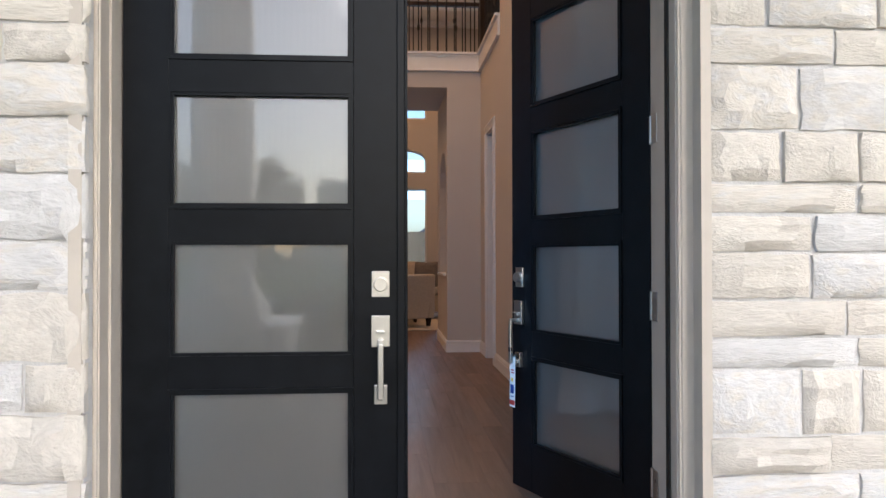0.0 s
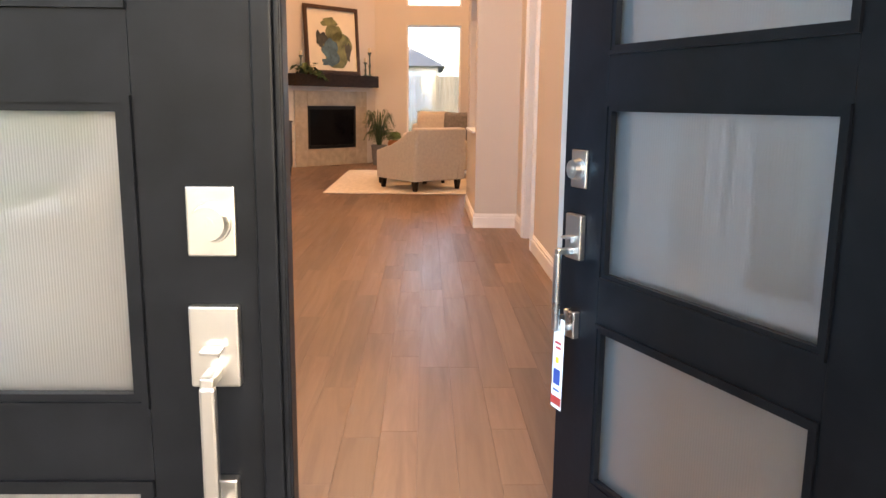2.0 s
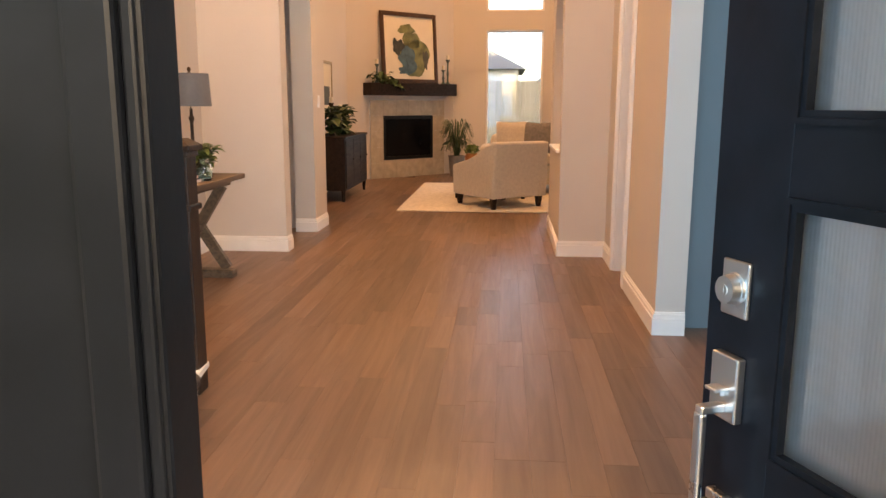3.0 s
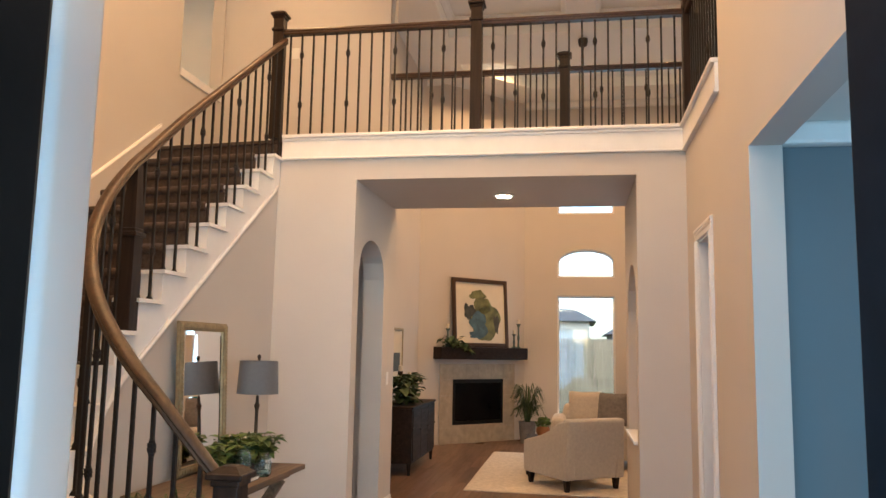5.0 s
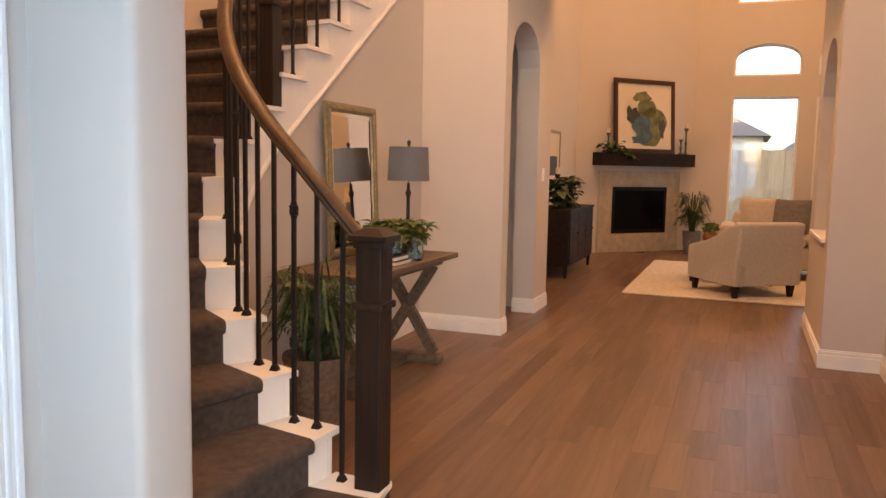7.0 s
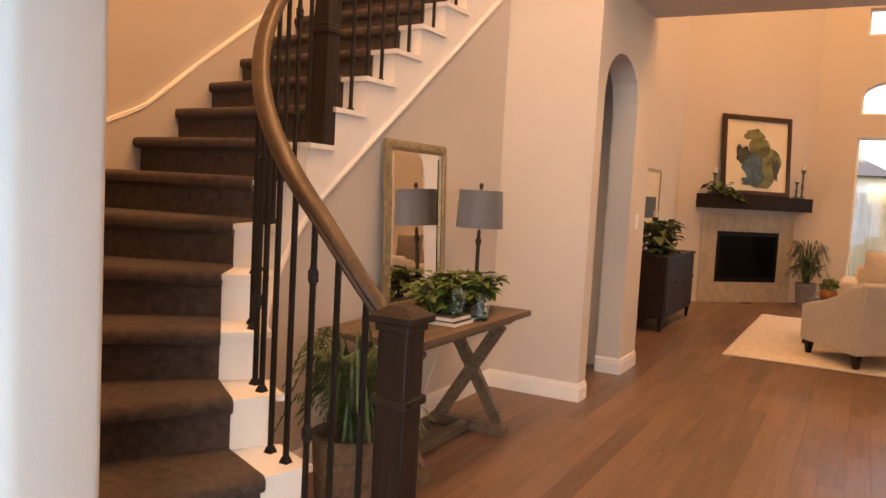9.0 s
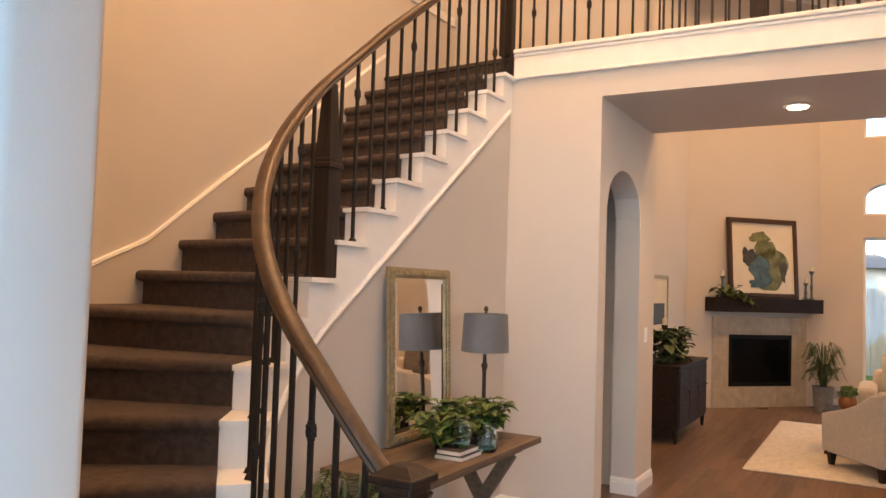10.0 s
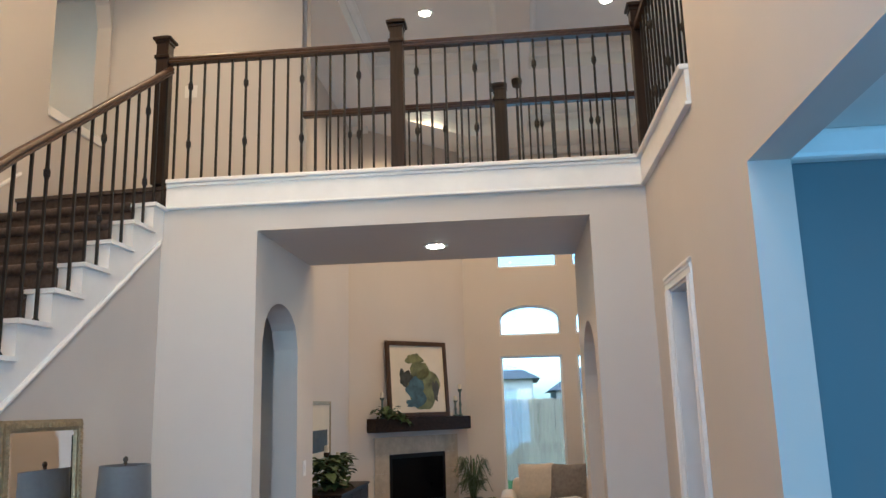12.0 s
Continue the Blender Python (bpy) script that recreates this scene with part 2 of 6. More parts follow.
M_FBGLASS = mat("firebox_glass", (0.004, 0.004, 0.005), 0.12, spec=0.12)
M_CANDLE = mat("ivory_candle", (0.75, 0.68, 0.55), 0.6)
M_TEALGLAZE = mat("verdigris_candlestick", (0.07, 0.11, 0.10), 0.5, vary=0.4, scale=40, bump=0.3)
M_POT = mat("grey_pot", (0.22, 0.21, 0.20), 0.7, vary=0.15, scale=20, bump=0.3)
M_CANVAS = mat("canvas_paper", (0.70, 0.63, 0.50), 0.8, vary=0.05, scale=3)
M_GLASS = glass("window_glass", (0.72, 0.78, 0.84), 0.0, 1.45)
M_LENS = glow("lamp_lens", (1.0, 0.80, 0.56), 8.0)
M_CONC = mat("porch_concrete", (0.24, 0.225, 0.205), 0.85, vary=0.12, scale=4, bump=0.4, bump_scale=120)
M_GRASS = mat("lawn_grass", (0.10, 0.15, 0.045), 0.9, vary=0.35, scale=3, bump=1.0, bump_scale=60, spec=0.05)
M_FENCE = wood("weathered_fence", (0.17, 0.135, 0.10), (0.30, 0.25, 0.19), 0.85, 2, 1.0, 0.12)
M_SIDING = mat("pale_house_siding", (0.24, 0.25, 0.265), 0.85, vary=0.06, scale=2, bump=0.2)
M_ROOF = mat("grey_shingles", (0.10, 0.105, 0.12), 0.9, vary=0.2, scale=5, bump=0.6, bump_scale=20)
M_BARK = mat("tree_bark", (0.10, 0.075, 0.055), 0.95, vary=0.3, scale=9, bump=1.0, bump_scale=30)
M_ROADSURF = mat("asphalt", (0.06, 0.06, 0.062), 0.9, vary=0.15, scale=6, bump=0.4, bump_scale=120)
M_TAGW = mat("white_tag_card", (0.8, 0.78, 0.76), 0.5, vary=0.02)
M_TAGB = mat("blue_tag_print", (0.02, 0.06, 0.25), 0.5, vary=0.02)
M_TAGR = mat("red_tag_print", (0.45, 0.04, 0.03), 0.5, vary=0.02)
M_TAGY = mat("yellow_tag_print", (0.8, 0.5, 0.03), 0.5, vary=0.02)
M_PLASTIC = mat("white_plastic", (0.78, 0.76, 0.72), 0.4, vary=0.02)
M_RUBBER = mat("black_rubber", (0.012, 0.012, 0.012), 0.7)
M_TEALLAMP = mat("teal_ceramic", (0.01, 0.22, 0.19), 0.15, coat=0.6)
M_IVORY = mat("ivory_shade", (0.72, 0.64, 0.48), 0.8)

# ---------------------------------------------------------------- mesh helpers


def hexa(bm, p):
    """A solid from eight corners: four below and four above, in the same order round."""
    v = [bm.verts.new(q) for q in p]
    for f in ((3, 2, 1, 0), (4, 5, 6, 7), (0, 1, 5, 4), (1, 2, 6, 5), (2, 3, 7, 6), (3, 0, 4, 7)):
        bm.faces.new([v[i] for i in f])
    return v


def box(bm, x0, x1, y0, y1, z0, z1, bevel=0.0, seg=2):
    v = hexa(bm, [(x0, y0, z0), (x1, y0, z0), (x1, y1, z0), (x0, y1, z0), (x0, y0, z1), (x1, y0, z1), (x1, y1, z1), (x0, y1, z1)])
    if bevel:
        edges = list({e for q in v for e in q.link_edges})
        bmesh.ops.bevel(bm, geom=edges, offset=bevel, segments=seg, affect='EDGES', profile=0.5)
    return v


def rod(bm, a, b, r0, r1=None, seg=10, caps=True):
    a, b = Vector(a), Vector(b)
    r1 = r0 if r1 is None else r1
    q = (b - a).to_track_quat('Z', 'Y')
    rings = []
    for p, r in ((a, r0), (b, r1)):
        rings.append([bm.verts.new(p + q @ Vector((r * math.cos(2 * math.pi * i / seg), r * math.sin(2 * math.pi * i / seg), 0))) for i in range(seg)])
    for i in range(seg):
        bm.faces.new([rings[0][i], rings[0][(i + 1) % seg], rings[1][(i + 1) % seg], rings[1][i]])
    if caps:
        bm.faces.new(rings[0][::-1])
        bm.faces.new(rings[1])


def lathe(bm, c, profile, seg=20):
    """Turned solid about the upright through c: profile rows (radius, height)."""
    rings = []
    for r, h in profile:
        rings.append([bm.verts.new((c[0] + r * math.cos(2 * math.pi * i / seg), c[1] + r * math.sin(2 * math.pi * i / seg), c[2] + h)) for i in range(seg)])
    for a, b in zip(rings, rings[1:]):
        for i in range(seg):
            bm.faces.new([a[i], a[(i + 1) % seg], b[(i + 1) % seg], b[i]])
    bm.faces.new(rings[0][::-1])
    bm.faces.new(rings[-1])


def sweep(bm, pts, prof, closed_ends=True):
    """A profile (side, up) carried along points, kept upright."""
    rings = []
    for i, p in enumerate(pts):
        d = Vector(pts[min(i + 1, len(pts) - 1)]) - Vector(pts[max(i - 1, 0)])
        d.z = 0
        d.normalize()
        side = Vector((d.y, -d.x, 0))
        rings.append([bm.verts.new(Vector(p) + side * s + Vector((0, 0, u))) for s, u in prof])
    n = len(prof)
    for a, b in zip(rings, rings[1:]):
        for i in range(n):
            bm.faces.new([a[i], a[(i + 1) % n], b[(i + 1) % n], b[i]])
    if closed_ends:
        bm.faces.new(rings[0][::-1])
        bm.faces.new(rings[-1])


def finish(bm, name, material, smooth=False):
    bmesh.ops.recalc_face_normals(bm, faces=bm.faces)
    me = bpy.data.meshes.new(name)
    bm.to_mesh(me)
    bm.free()
    me.materials.append(material)
    if smooth:
        for f in me.polygons:
            f.use_smooth = True
        me.set_sharp_from_angle(angle=radians(40))
    return me


def thing(name, at, label, category, group=""):
    ob = new(name)
    ob.empty_display_size = 0.1
    ob.location = at
    return tagged(ob, label, category, group)


def part(name, bm, material, parent, label="", smooth=False):
    ob = new(name, finish(bm, name, material, smooth))
    ob.parent = parent
    m = Matrix.Translation(parent.location) if parent.parent is None else Matrix.Identity(4)
    ob.matrix_parent_inverse = m.inverted()
    return tagged(ob, label)


def solid(name, bm, material, label="", category="", kind="structure", smooth=False, group=""):
    if name in ("wall_passage_left", "wall_stair_left"):
        bmesh.ops.remove_doubles(bm, verts=bm.verts, dist=0.0004)
    return tagged(new(name, finish(bm, name, material, smooth)), label, category, group, kind)


def wall(bm, axis, t0, t1, u0, u1, z0, z1, holes=()):
    """A wall along x or y, t0..t1 thick, with holes (u, u, sill, spring, rise) whose heads are elliptic arches where rise is over 0."""
    def put(ua, ub, za, zb, za2=None):
        za2 = za if za2 is None else za2
        if axis == 'x':
            hexa(bm, [(ua, t0, za), (ub, t0, za2), (ub, t1, za2), (ua, t1, za), (ua, t0, zb), (ub, t0, zb), (ub, t1, zb), (ua, t1, zb)])
        else:
            hexa(bm, [(t0, ua, za), (t0, ub, za2), (t1, ub, za2), (t1, ua, za), (t0, ua, zb), (t0, ub, zb), (t1, ub, zb), (t1, ua, zb)])
    u = u0
    cols = {}
    for h in sorted(holes):
        cols.setdefault((h[0], h[1]), []).append(h)
    for (a, b), hs in sorted(cols.items()):
        if a > u:
            put(u, a, z0, z1)
        low = z0
        for _, _, sill, spring, rise in sorted(hs, key=lambda q: q[2]):
            if sill > low:
                put(a, b, low, sill)
            low = spring + rise
            if rise > 0:
                n = 16
                for i in range(n):
                    f0, f1 = -1 + 2 * i / n, -1 + 2 * (i + 1) / n
                    w0, w1 = math.sqrt(max(0, 1 - f0 * f0)), math.sqrt(max(0, 1 - f1 * f1))
                    m, hw = (a + b) / 2, (b - a) / 2
                    put(m + hw * f0, m + hw * f1, spring + rise * w0, low, spring + rise * w1)
        if low < z1:
            put(a, b, low, z1)
        u = b
    if u < u1:
        put(u, u1, z0, z1)


def tree_leaves(bm, c, rx, rz, count, size, rnd):
    for _ in range(count):
        d = Vector((rnd.gauss(0, 1), rnd.gauss(0, 1), rnd.gauss(0, 1))).normalized() * (rnd.random() ** 0.4)
        p = Vector(c) + Vector((d.x * rx, d.y * rx, d.z * rz))
        a = Vector((rnd.gauss(0, 1), rnd.gauss(0, 1), rnd.gauss(0, 0.6))).normalized()
        b = a.cross(Vector((rnd.gauss(0, 1), rnd.gauss(0, 1), rnd.gauss(0, 1)))).normalized()
        s = size * rnd.uniform(0.6, 1.3)
        n = a.cross(b) * s * 0.15
        v = [bm.verts.new(p - a * s), bm.verts.new(p + b * s * 0.45 + n), bm.verts.new(p + a * s), bm.verts.new(p - b * s * 0.45 + n)]
        bm.faces.new(v)


def frond(bm, base, yaw, length, lift, width, n=7, leaflets=True):
    """An arching stalk with narrow leaflets on both sides."""
    d = Vector((math.cos(yaw), math.sin(yaw), 0))
    s = Vector((-d.y, d.x, 0))
    pts = []
    for i in range(n + 1):
        f = i / n
        pts.append(Vector(base) + d * length * f * (1 - 0.15 * f) + Vector((0, 0, lift * math.sin(min(1.0, f * 1.25) * 2.1) - length * 0.55 * f * f)))
    for i in range(n):
        w0, w1 = width * 0.16, width * 0.12
        v = [bm.verts.new(pts[i] - s * w0), bm.verts.new(pts[i] + s * w0), bm.verts.new(pts[i + 1] + s * w1), bm.verts.new(pts[i + 1] - s * w1)]
        bm.faces.new(v)
        if leaflets and i > 0:
            for k in range(3):
                p = pts[i].lerp(pts[i + 1], k / 3)
                ll = width * (1.6 - 1.1 * abs(i / n - 0.4))
                for sg in (-1, 1):
                    tip = p + s * sg * ll + d * ll * 0.75 + Vector((0, 0, -ll * 0.35))
                    m = p.lerp(tip, 0.4) + d * ll * 0.1
                    bm.faces.new([bm.verts.new(p), bm.verts.new(m - d * ll * 0.11), bm.verts.new(tip), bm.verts.new(m + d * ll * 0.11)])


# ---------------------------------------------------------------- setting: walls, ceilings
XL, XR = -1.50, 0.79          # passage walls
XF = 1.17                     # right wall of the foyer
YB = 8.80                     # back wall of the foyer
Z2 = 3.34                     # upper floor
Y2 = 10.20                    # far edge of the bridge
YW = 16.55                    # window wall of the great room
CX, CY, RI, RO = -1.093, 6.68, 1.06, 2.39     # curve of the stair
XS = CX - RO                  # left wall beside the stair

bm = bmesh.new()
# Study and upper window openings are unseen, added for the daylight lamps.
wall(bm, 'x', 2.85, 3.03, -6.0, 6.0, -0.1, 6.4, [(-4.2, -2.2, 0.5, 2.35, 0), (-0.80, 1.10, -0.1, 2.30, 0), (-0.80, 1.10, 2.9, 5.1, 0), (2.0, 4.2, 0.5, 2.35, 0)])
solid("wall_front", bm, M_WALL, "greige painted front wall with a double doorway", "wall")

bm = bmesh.new()
wall(bm, 'y', XF, XF + 0.16, 3.03, YB, -0.1, Z2 - 0.19, [(4.45, 6.60, -0.1, 2.60, 0), (7.745, 8.265, -0.1, 2.35, 0)])
wall(bm, 'y', XF, XF + 0.16, 3.03, 7.35, Z2 - 0.19, Z_TOP + 0.2, [(4.9, 6.70, 3.55, 5.3, 0)])
box(bm, XF + 0.10, XF + 0.15, 4.9, 6.70, 3.55, 5.3)
solid("wall_right", bm, M_WALL, "greige painted foyer wall with a wide opening", "wall")

bm = bmesh.new()   # wall behind the passage, pier between passage and stair
wall(bm, 'x', YB, YB + 0.13, CX - RI - 0.15, XF + 0.16, -0.1, Z2 - 0.19, [(XL, XR, -0.1, 2.956, 0)])
solid("wall_back", bm, M_WALL, "greige painted wall with the passage opening", "wall")

bm = bmesh.new()
wall(bm, 'y', XL - 0.20, XL, YB + 0.13, 10.32, -0.1, 2.956, [(8.96, 9.84, -0.1, 2.20, 0.315)])
solid("wall_passage_left", bm, M_WALL, "greige passage wall with an arched doorway", "wall")

bm = bmesh.new()
wall(bm, 'y', XR, XR + 0.24, YB + 0.13, 10.32, -0.1, 2.956, [(8.98, 9.98, 0.84, 1.93, 0.38)])
box(bm, XR + 0.24, XR + 0.38, YB + 0.13, 10.32, -0.1, 2.956)
solid("wall_passage_right", bm, M_WALL, "greige passage wall with an arched niche", "wall")

bm = bmesh.new()
box(bm, XR - 0.03, XR + 0.235, 8.985, 9.975, 0.842, 0.868, 0.004)
solid("niche_sill", bm, M_TRIM, "white painted sill of the arched niche", "sill")

bm = bmesh.new()   # vestibule: side wall with double doors, and wing wall
wall(bm, 'y', -1.42, -1.26, 3.03, 4.315, -0.1, Z_TOP + 0.2, [(3.13, 4.17, -0.1, 2.30, 0)])
solid("wall_vestibule_left", bm, M_WALL, "greige vestibule wall with white double doors", "wall")
bm = bmesh.new()
box(bm, -2.6, -0.965, 4.315, 4.50, -0.1, Z_TOP + 0.1, 0.025, 4)
solid("wall_wing", bm, M_WALL, "greige wing wall with rounded corners", "wall", smooth=True)

bm = bmesh.new()   # curved wall beside the stair
n = 28
for i in range(n):
    a0, a1 = radians(18 + 72 * i / n), radians(18 + 72 * (i + 1) / n)
    q = []
    for z in (-0.1, Z_TOP + 0.1):
        for a, r in ((a0, RO), (a1, RO), (a1, RO + 0.14), (a0, RO + 0.14)):
            q.append((CX - r * math.sin(a), CY - r * math.cos(a), z))
    hexa(bm, q)
bmesh.ops.remove_doubles(bm, verts=bm.verts, dist=0.0005)
solid("wall_stair_curve", bm, M_WALL, "greige curved wall beside the stair", "wall", smooth=True)
bm = bmesh.new()
wall(bm, 'y', XS - 0.14, XS, CY, 10.40, -0.1, Z_TOP + 0.1, [(9.36, 10.235, 4.15, 5.38, 0.43)])
solid("wall_stair_left", bm, M_WALL, "greige stair wall with a tall arched opening above", "wall")
bm = bmesh.new()   # upper hall behind the arch, with a capped half wall
box(bm, XS - 1.6, XS - 1.45, 8.2, 11.2, Z2, Z_TOP)
box(bm, XS - 1.5, XS - 0.14, 8.2, 8.35, Z2, Z_TOP)
box(bm, XS - 1.5, XS - 0.14, 11.0, 11.15, Z2, Z_TOP)
solid("wall_upper_hall", bm, M_CEIL, "pale wall of the upper hall", "wall")
bm = bmesh.new()
box(bm, XS - 0.155, XS + 0.015, 9.365, 10.23, 4.152, 4.235, 0.006)
solid("trim_arch_sill", bm, M_TRIM, "white sill of the arched opening", "trim")

bm = bmesh.new()   # landing wall above the bridge
box(bm, XS, -1.61, Y2 + 0.06, Y2 + 0.20, Z2 - 0.4, Z_TOP + 0.1)
solid("wall_landing", bm, M_WALL, "greige wall behind the stair landing", "wall")

bm = bmesh.new()   # great room
box(bm, -2.36, -2.20, 10.32, 15.02, -0.1, 6.4)
box(bm, -2.36, XL - 0.2, 10.19, 10.32, -0.1, 2.956)
box(bm, -2.36, -1.58, 10.32, 10.45, 2.956, 6.4)
solid("wall_great_left", bm, M_WALL, "greige great room wall", "wall")
bm = bmesh.new()   # wall across the corner
k = 0.11
hexa(bm, [(-2.20, 14.95, -0.1), (-0.60, YW, -0.1), (-0.60 - k, YW + k, -0.1), (-2.20 - k, 14.95 + k, -0.1),
          (-2.20, 14.95, 6.4), (-0.60, YW, 6.4), (-0.60 - k, YW + k, 6.4), (-2.20 - k, 14.95 + k, 6.4)])
solid("wall_chimney", bm, M_WALL, "greige chimney wall across the corner", "wall")
WINX = ((-0.02, 0.985), (1.225, 2.23))
bm = bmesh.new()
holes = []
for a, b in WINX:
    holes += [(a, b, 0.35, 2.508, 0), (a, b, 2.84, 3.10, 0.24), (a, b, 3.98, 4.37, 0)]
wall(bm, 'x', YW, YW + 0.16, -0.75, 4.1, -0.1, 6.4, holes)
solid("wall_windows", bm, M_WALL, "greige great room wall with tall windows", "wall")
bm = bmesh.new()
box(bm, 4.1, 4.25, 10.3, YW + 0.1, -0.1, 6.4)
box(bm, XR + 0.38, 4.1, 10.19, 10.32, -0.1, Z2)
box(bm, 2.9, 4.1, 10.19, 10.32, Z2, 6.4)
solid("wall_great_right", bm, M_WALL, "greige great room wall", "wall")

bm = bmesh.new()   # dining room and study shells
box(bm, XF + 0.16, 5.2, 6.75, 6.9, -0.1, 3.1)
box(bm, 5.05, 5.2, 3.03, 6.75, -0.1, 3.1)
box(bm, XF + 0.002, XF + 0.158, 6.602, 6.9, 2.61, 3.1)
solid("wall_dining", bm, M_DINING, "blue-grey painted dining room wall", "wall")
bm = bmesh.new()
box(bm, XF + 0.16, 5.1, 6.66, 6.75, 2.62, 2.74, 0.02)
solid("trim_dining_crown", bm, M_TRIM, "white crown moulding in the dining room", "trim")
bm = bmesh.new()
box(bm, -5.4, -5.25, 3.03, 4.45, -0.1, 3.1)
box(bm, -5.4, -2.6, 4.315, 4.45, -0.1, 3.1)
solid("wall_study", bm, M_WALL, "greige study wall", "wall")
bm = bmesh.new()
box(bm, XF + 0.161, 5.2, 3.0, 6.9, 2.74, 2.86)
solid("ceiling_dining", bm, M_CEIL, "white dining room ceiling", "ceiling")
bm = bmesh.new()
box(bm, -5.4, -1.42, 3.0, 4.4, 2.74, 2.86)
solid("ceiling_study", bm, M_CEIL, "white study ceiling", "ceiling")
bm = bmesh.new()   # closet behind the side door, upper right landing shell
box(bm, XF + 0.16, 2.9, 7.55, 7.7, -0.1, 2.9)
box(bm, XF + 0.38, 2.9, 8.8, 8.95, -0.1, 2.9)
box(bm, 2.2, 2.35, 7.6, 8.9, -0.1, 2.9)
solid("wall_side_hall", bm, M_WALL, "greige side hall wall", "wall")
bm = bmesh.new()
box(bm, 2.9, 3.05, 6.9, 10.3, Z2 - 0.2, 6.4)
box(bm, XF + 0.16, 2.9, 7.05, 7.2, Z2 - 0.2, 6.4)
solid("wall_loft", bm, M_WALL, "greige loft wall", "wall")
bm = bmesh.new()   # rooms behind the left arch
box(bm, -3.6, -3.45, 8.9, 10.3, -0.1, 3.0)
box(bm, -3.6, XL - 0.2, 10.06, 10.19, -0.1, 3.0)
box(bm, -3.6, CX - RI - 0.15, 8.68, 8.80, -0.1, 2.9)
solid("wall_side_passage", bm, M_WALL, "greige side passage wall", "wall")

bm = bmesh.new()
box(bm, -4.2, XF + 0.16, 3.0, Y2 + 0.15, Z_TOP, Z_TOP + 0.15)
box(bm, XF + 0.16, 3.05, 7.0, Y2 + 0.15, Z_TOP, Z_TOP + 0.15)
box(bm, XS - 1.6, -4.21, 8.2, 11.2, Z_TOP, Z_TOP + 0.15)
# Unseen stretch behind the landing, added to keep daylight from leaking in.
box(bm, -4.2, -2.4, Y2 + 0.151, 11.2, Z_TOP, Z_TOP + 0.15)
solid("ceiling_foyer", bm, M_CEIL, "white foyer ceiling", "ceiling")
bm = bmesh.new()   # great room ceiling: four coffers between wide beams, one clipped along the chimney wall
BX = (-2.4, -1.5, 0.2, 0.58, 2.28, 4.2)
BY = (Y2 + 0.151, 11.0, 13.3, 14.4, 15.75, YW + 0.2)
for i in range(5):
    for j in range(5):
        if not (i in (1, 3) and j in (1, 3)):
            box(bm, BX[i], BX[i + 1], BY[j], BY[j + 1], 6.05, 6.328)
v = [bm.verts.new((x, y, z)) for z in (6.0502, 6.328) for x, y in ((-1.5, 14.62), (-0.37, 15.75), (-1.5, 15.75))]
for f in ((2, 1, 0), (3, 4, 5), (0, 1, 4, 3), (1, 2, 5, 4), (2, 0, 3, 5)):
    bm.faces.new([v[k] for k in f])
box(bm, -2.4, 4.2, Y2 + 0.151, YW + 0.2, 6.33, 6.42)
solid("ceiling_great", bm, M_CEIL, "white coffered great room ceiling", "ceiling")
CROWN = [(0.0, 0.0), (0.085, 0.0), (0.085, -0.014), (0.060, -0.030), (0.035, -0.062), (0.014, -0.085), (0.014, -0.10), (0.0, -0.10)]


def crown_loop(name, pts, z, label):
    """A crown moulding round a loop of wall corners, mitred, its face to the inside on the right hand."""
    bm = bmesh.new()
    n = len(pts)
    rings = []
    for i in range(n):
        p = Vector(pts[i])
        a = (p - Vector(pts[i - 1])).normalized()
        b = (Vector(pts[(i + 1) % n]) - p).normalized()
        na, nb = Vector((a.y, -a.x)), Vector((b.y, -b.x))
        m = (na + nb) / (1 + na.dot(nb))
        rings.append([bm.verts.new((p.x + m.x * o, p.y + m.y * o, z + u)) for o, u in CROWN])
    for i in range(n):
        a, b = rings[i], rings[(i + 1) % n]
        for k in range(len(CROWN)):
            q = (k + 1) % len(CROWN)
            bm.faces.new([a[k], a[q], b[q], b[k]])
    return solid(name, bm, M_TRIM, label, "trim")


for i, j in ((1, 1), (3, 1), (1, 3), (3, 3)):
    x0, x1, y0, y1 = BX[i] + 0.001, BX[i + 1] - 0.001, BY[j] + 0.001, BY[j + 1] - 0.001
    loop = [(x0, y0), (x0, y1), (x1, y1), (x1, y0)]
    if (i, j) == (1, 3):
        loop = [(x0, y0), (x0, 14.618), (-0.372, y1), (x1, y1), (x1, y0)]
    crown_loop("trim_coffer_crown", loop, 6.327, "white crown moulding inside a ceiling coffer")
bm = bmesh.new()
for (a, b, c, d) in ((-2.2, -1.9, 15.0, 15.01), (-0.6, 4.1, YW - 0.1, YW - 0.002)):
    box(bm, a, b, c, d, 5.93, 6.048, 0.004)
solid("trim_great_crown", bm, M_TRIM, "white crown moulding in the great room", "trim")
bm = bmesh.new()   # crown moulding over the landing, two steps
for o, h in ((0.10, 0.03), (0.06, 0.10)):
    box(bm, XS + o, -1.57, Y2 - 0.05 - o, Y2 - 0.052, Z_TOP - h - 0.002, Z_TOP - 0.002 if h < 0.05 else Z_TOP - 0.032, 0.006)
    box(bm, XS + 0.002, XS + o, CY, Y2 - 0.052, Z_TOP - h - 0.002, Z_TOP - 0.002 if h < 0.05 else Z_TOP - 0.032, 0.006)
solid("trim_foyer_crown", bm, M_TRIM, "white crown moulding under the foyer ceiling", "trim")

bm = bmesh.new()   # bridge deck: its underside is the passage ceiling
box(bm, CX - RI - 0.02, XF + 0.16, YB + 0.131, Y2, 2.958, Z2 - 0.02)
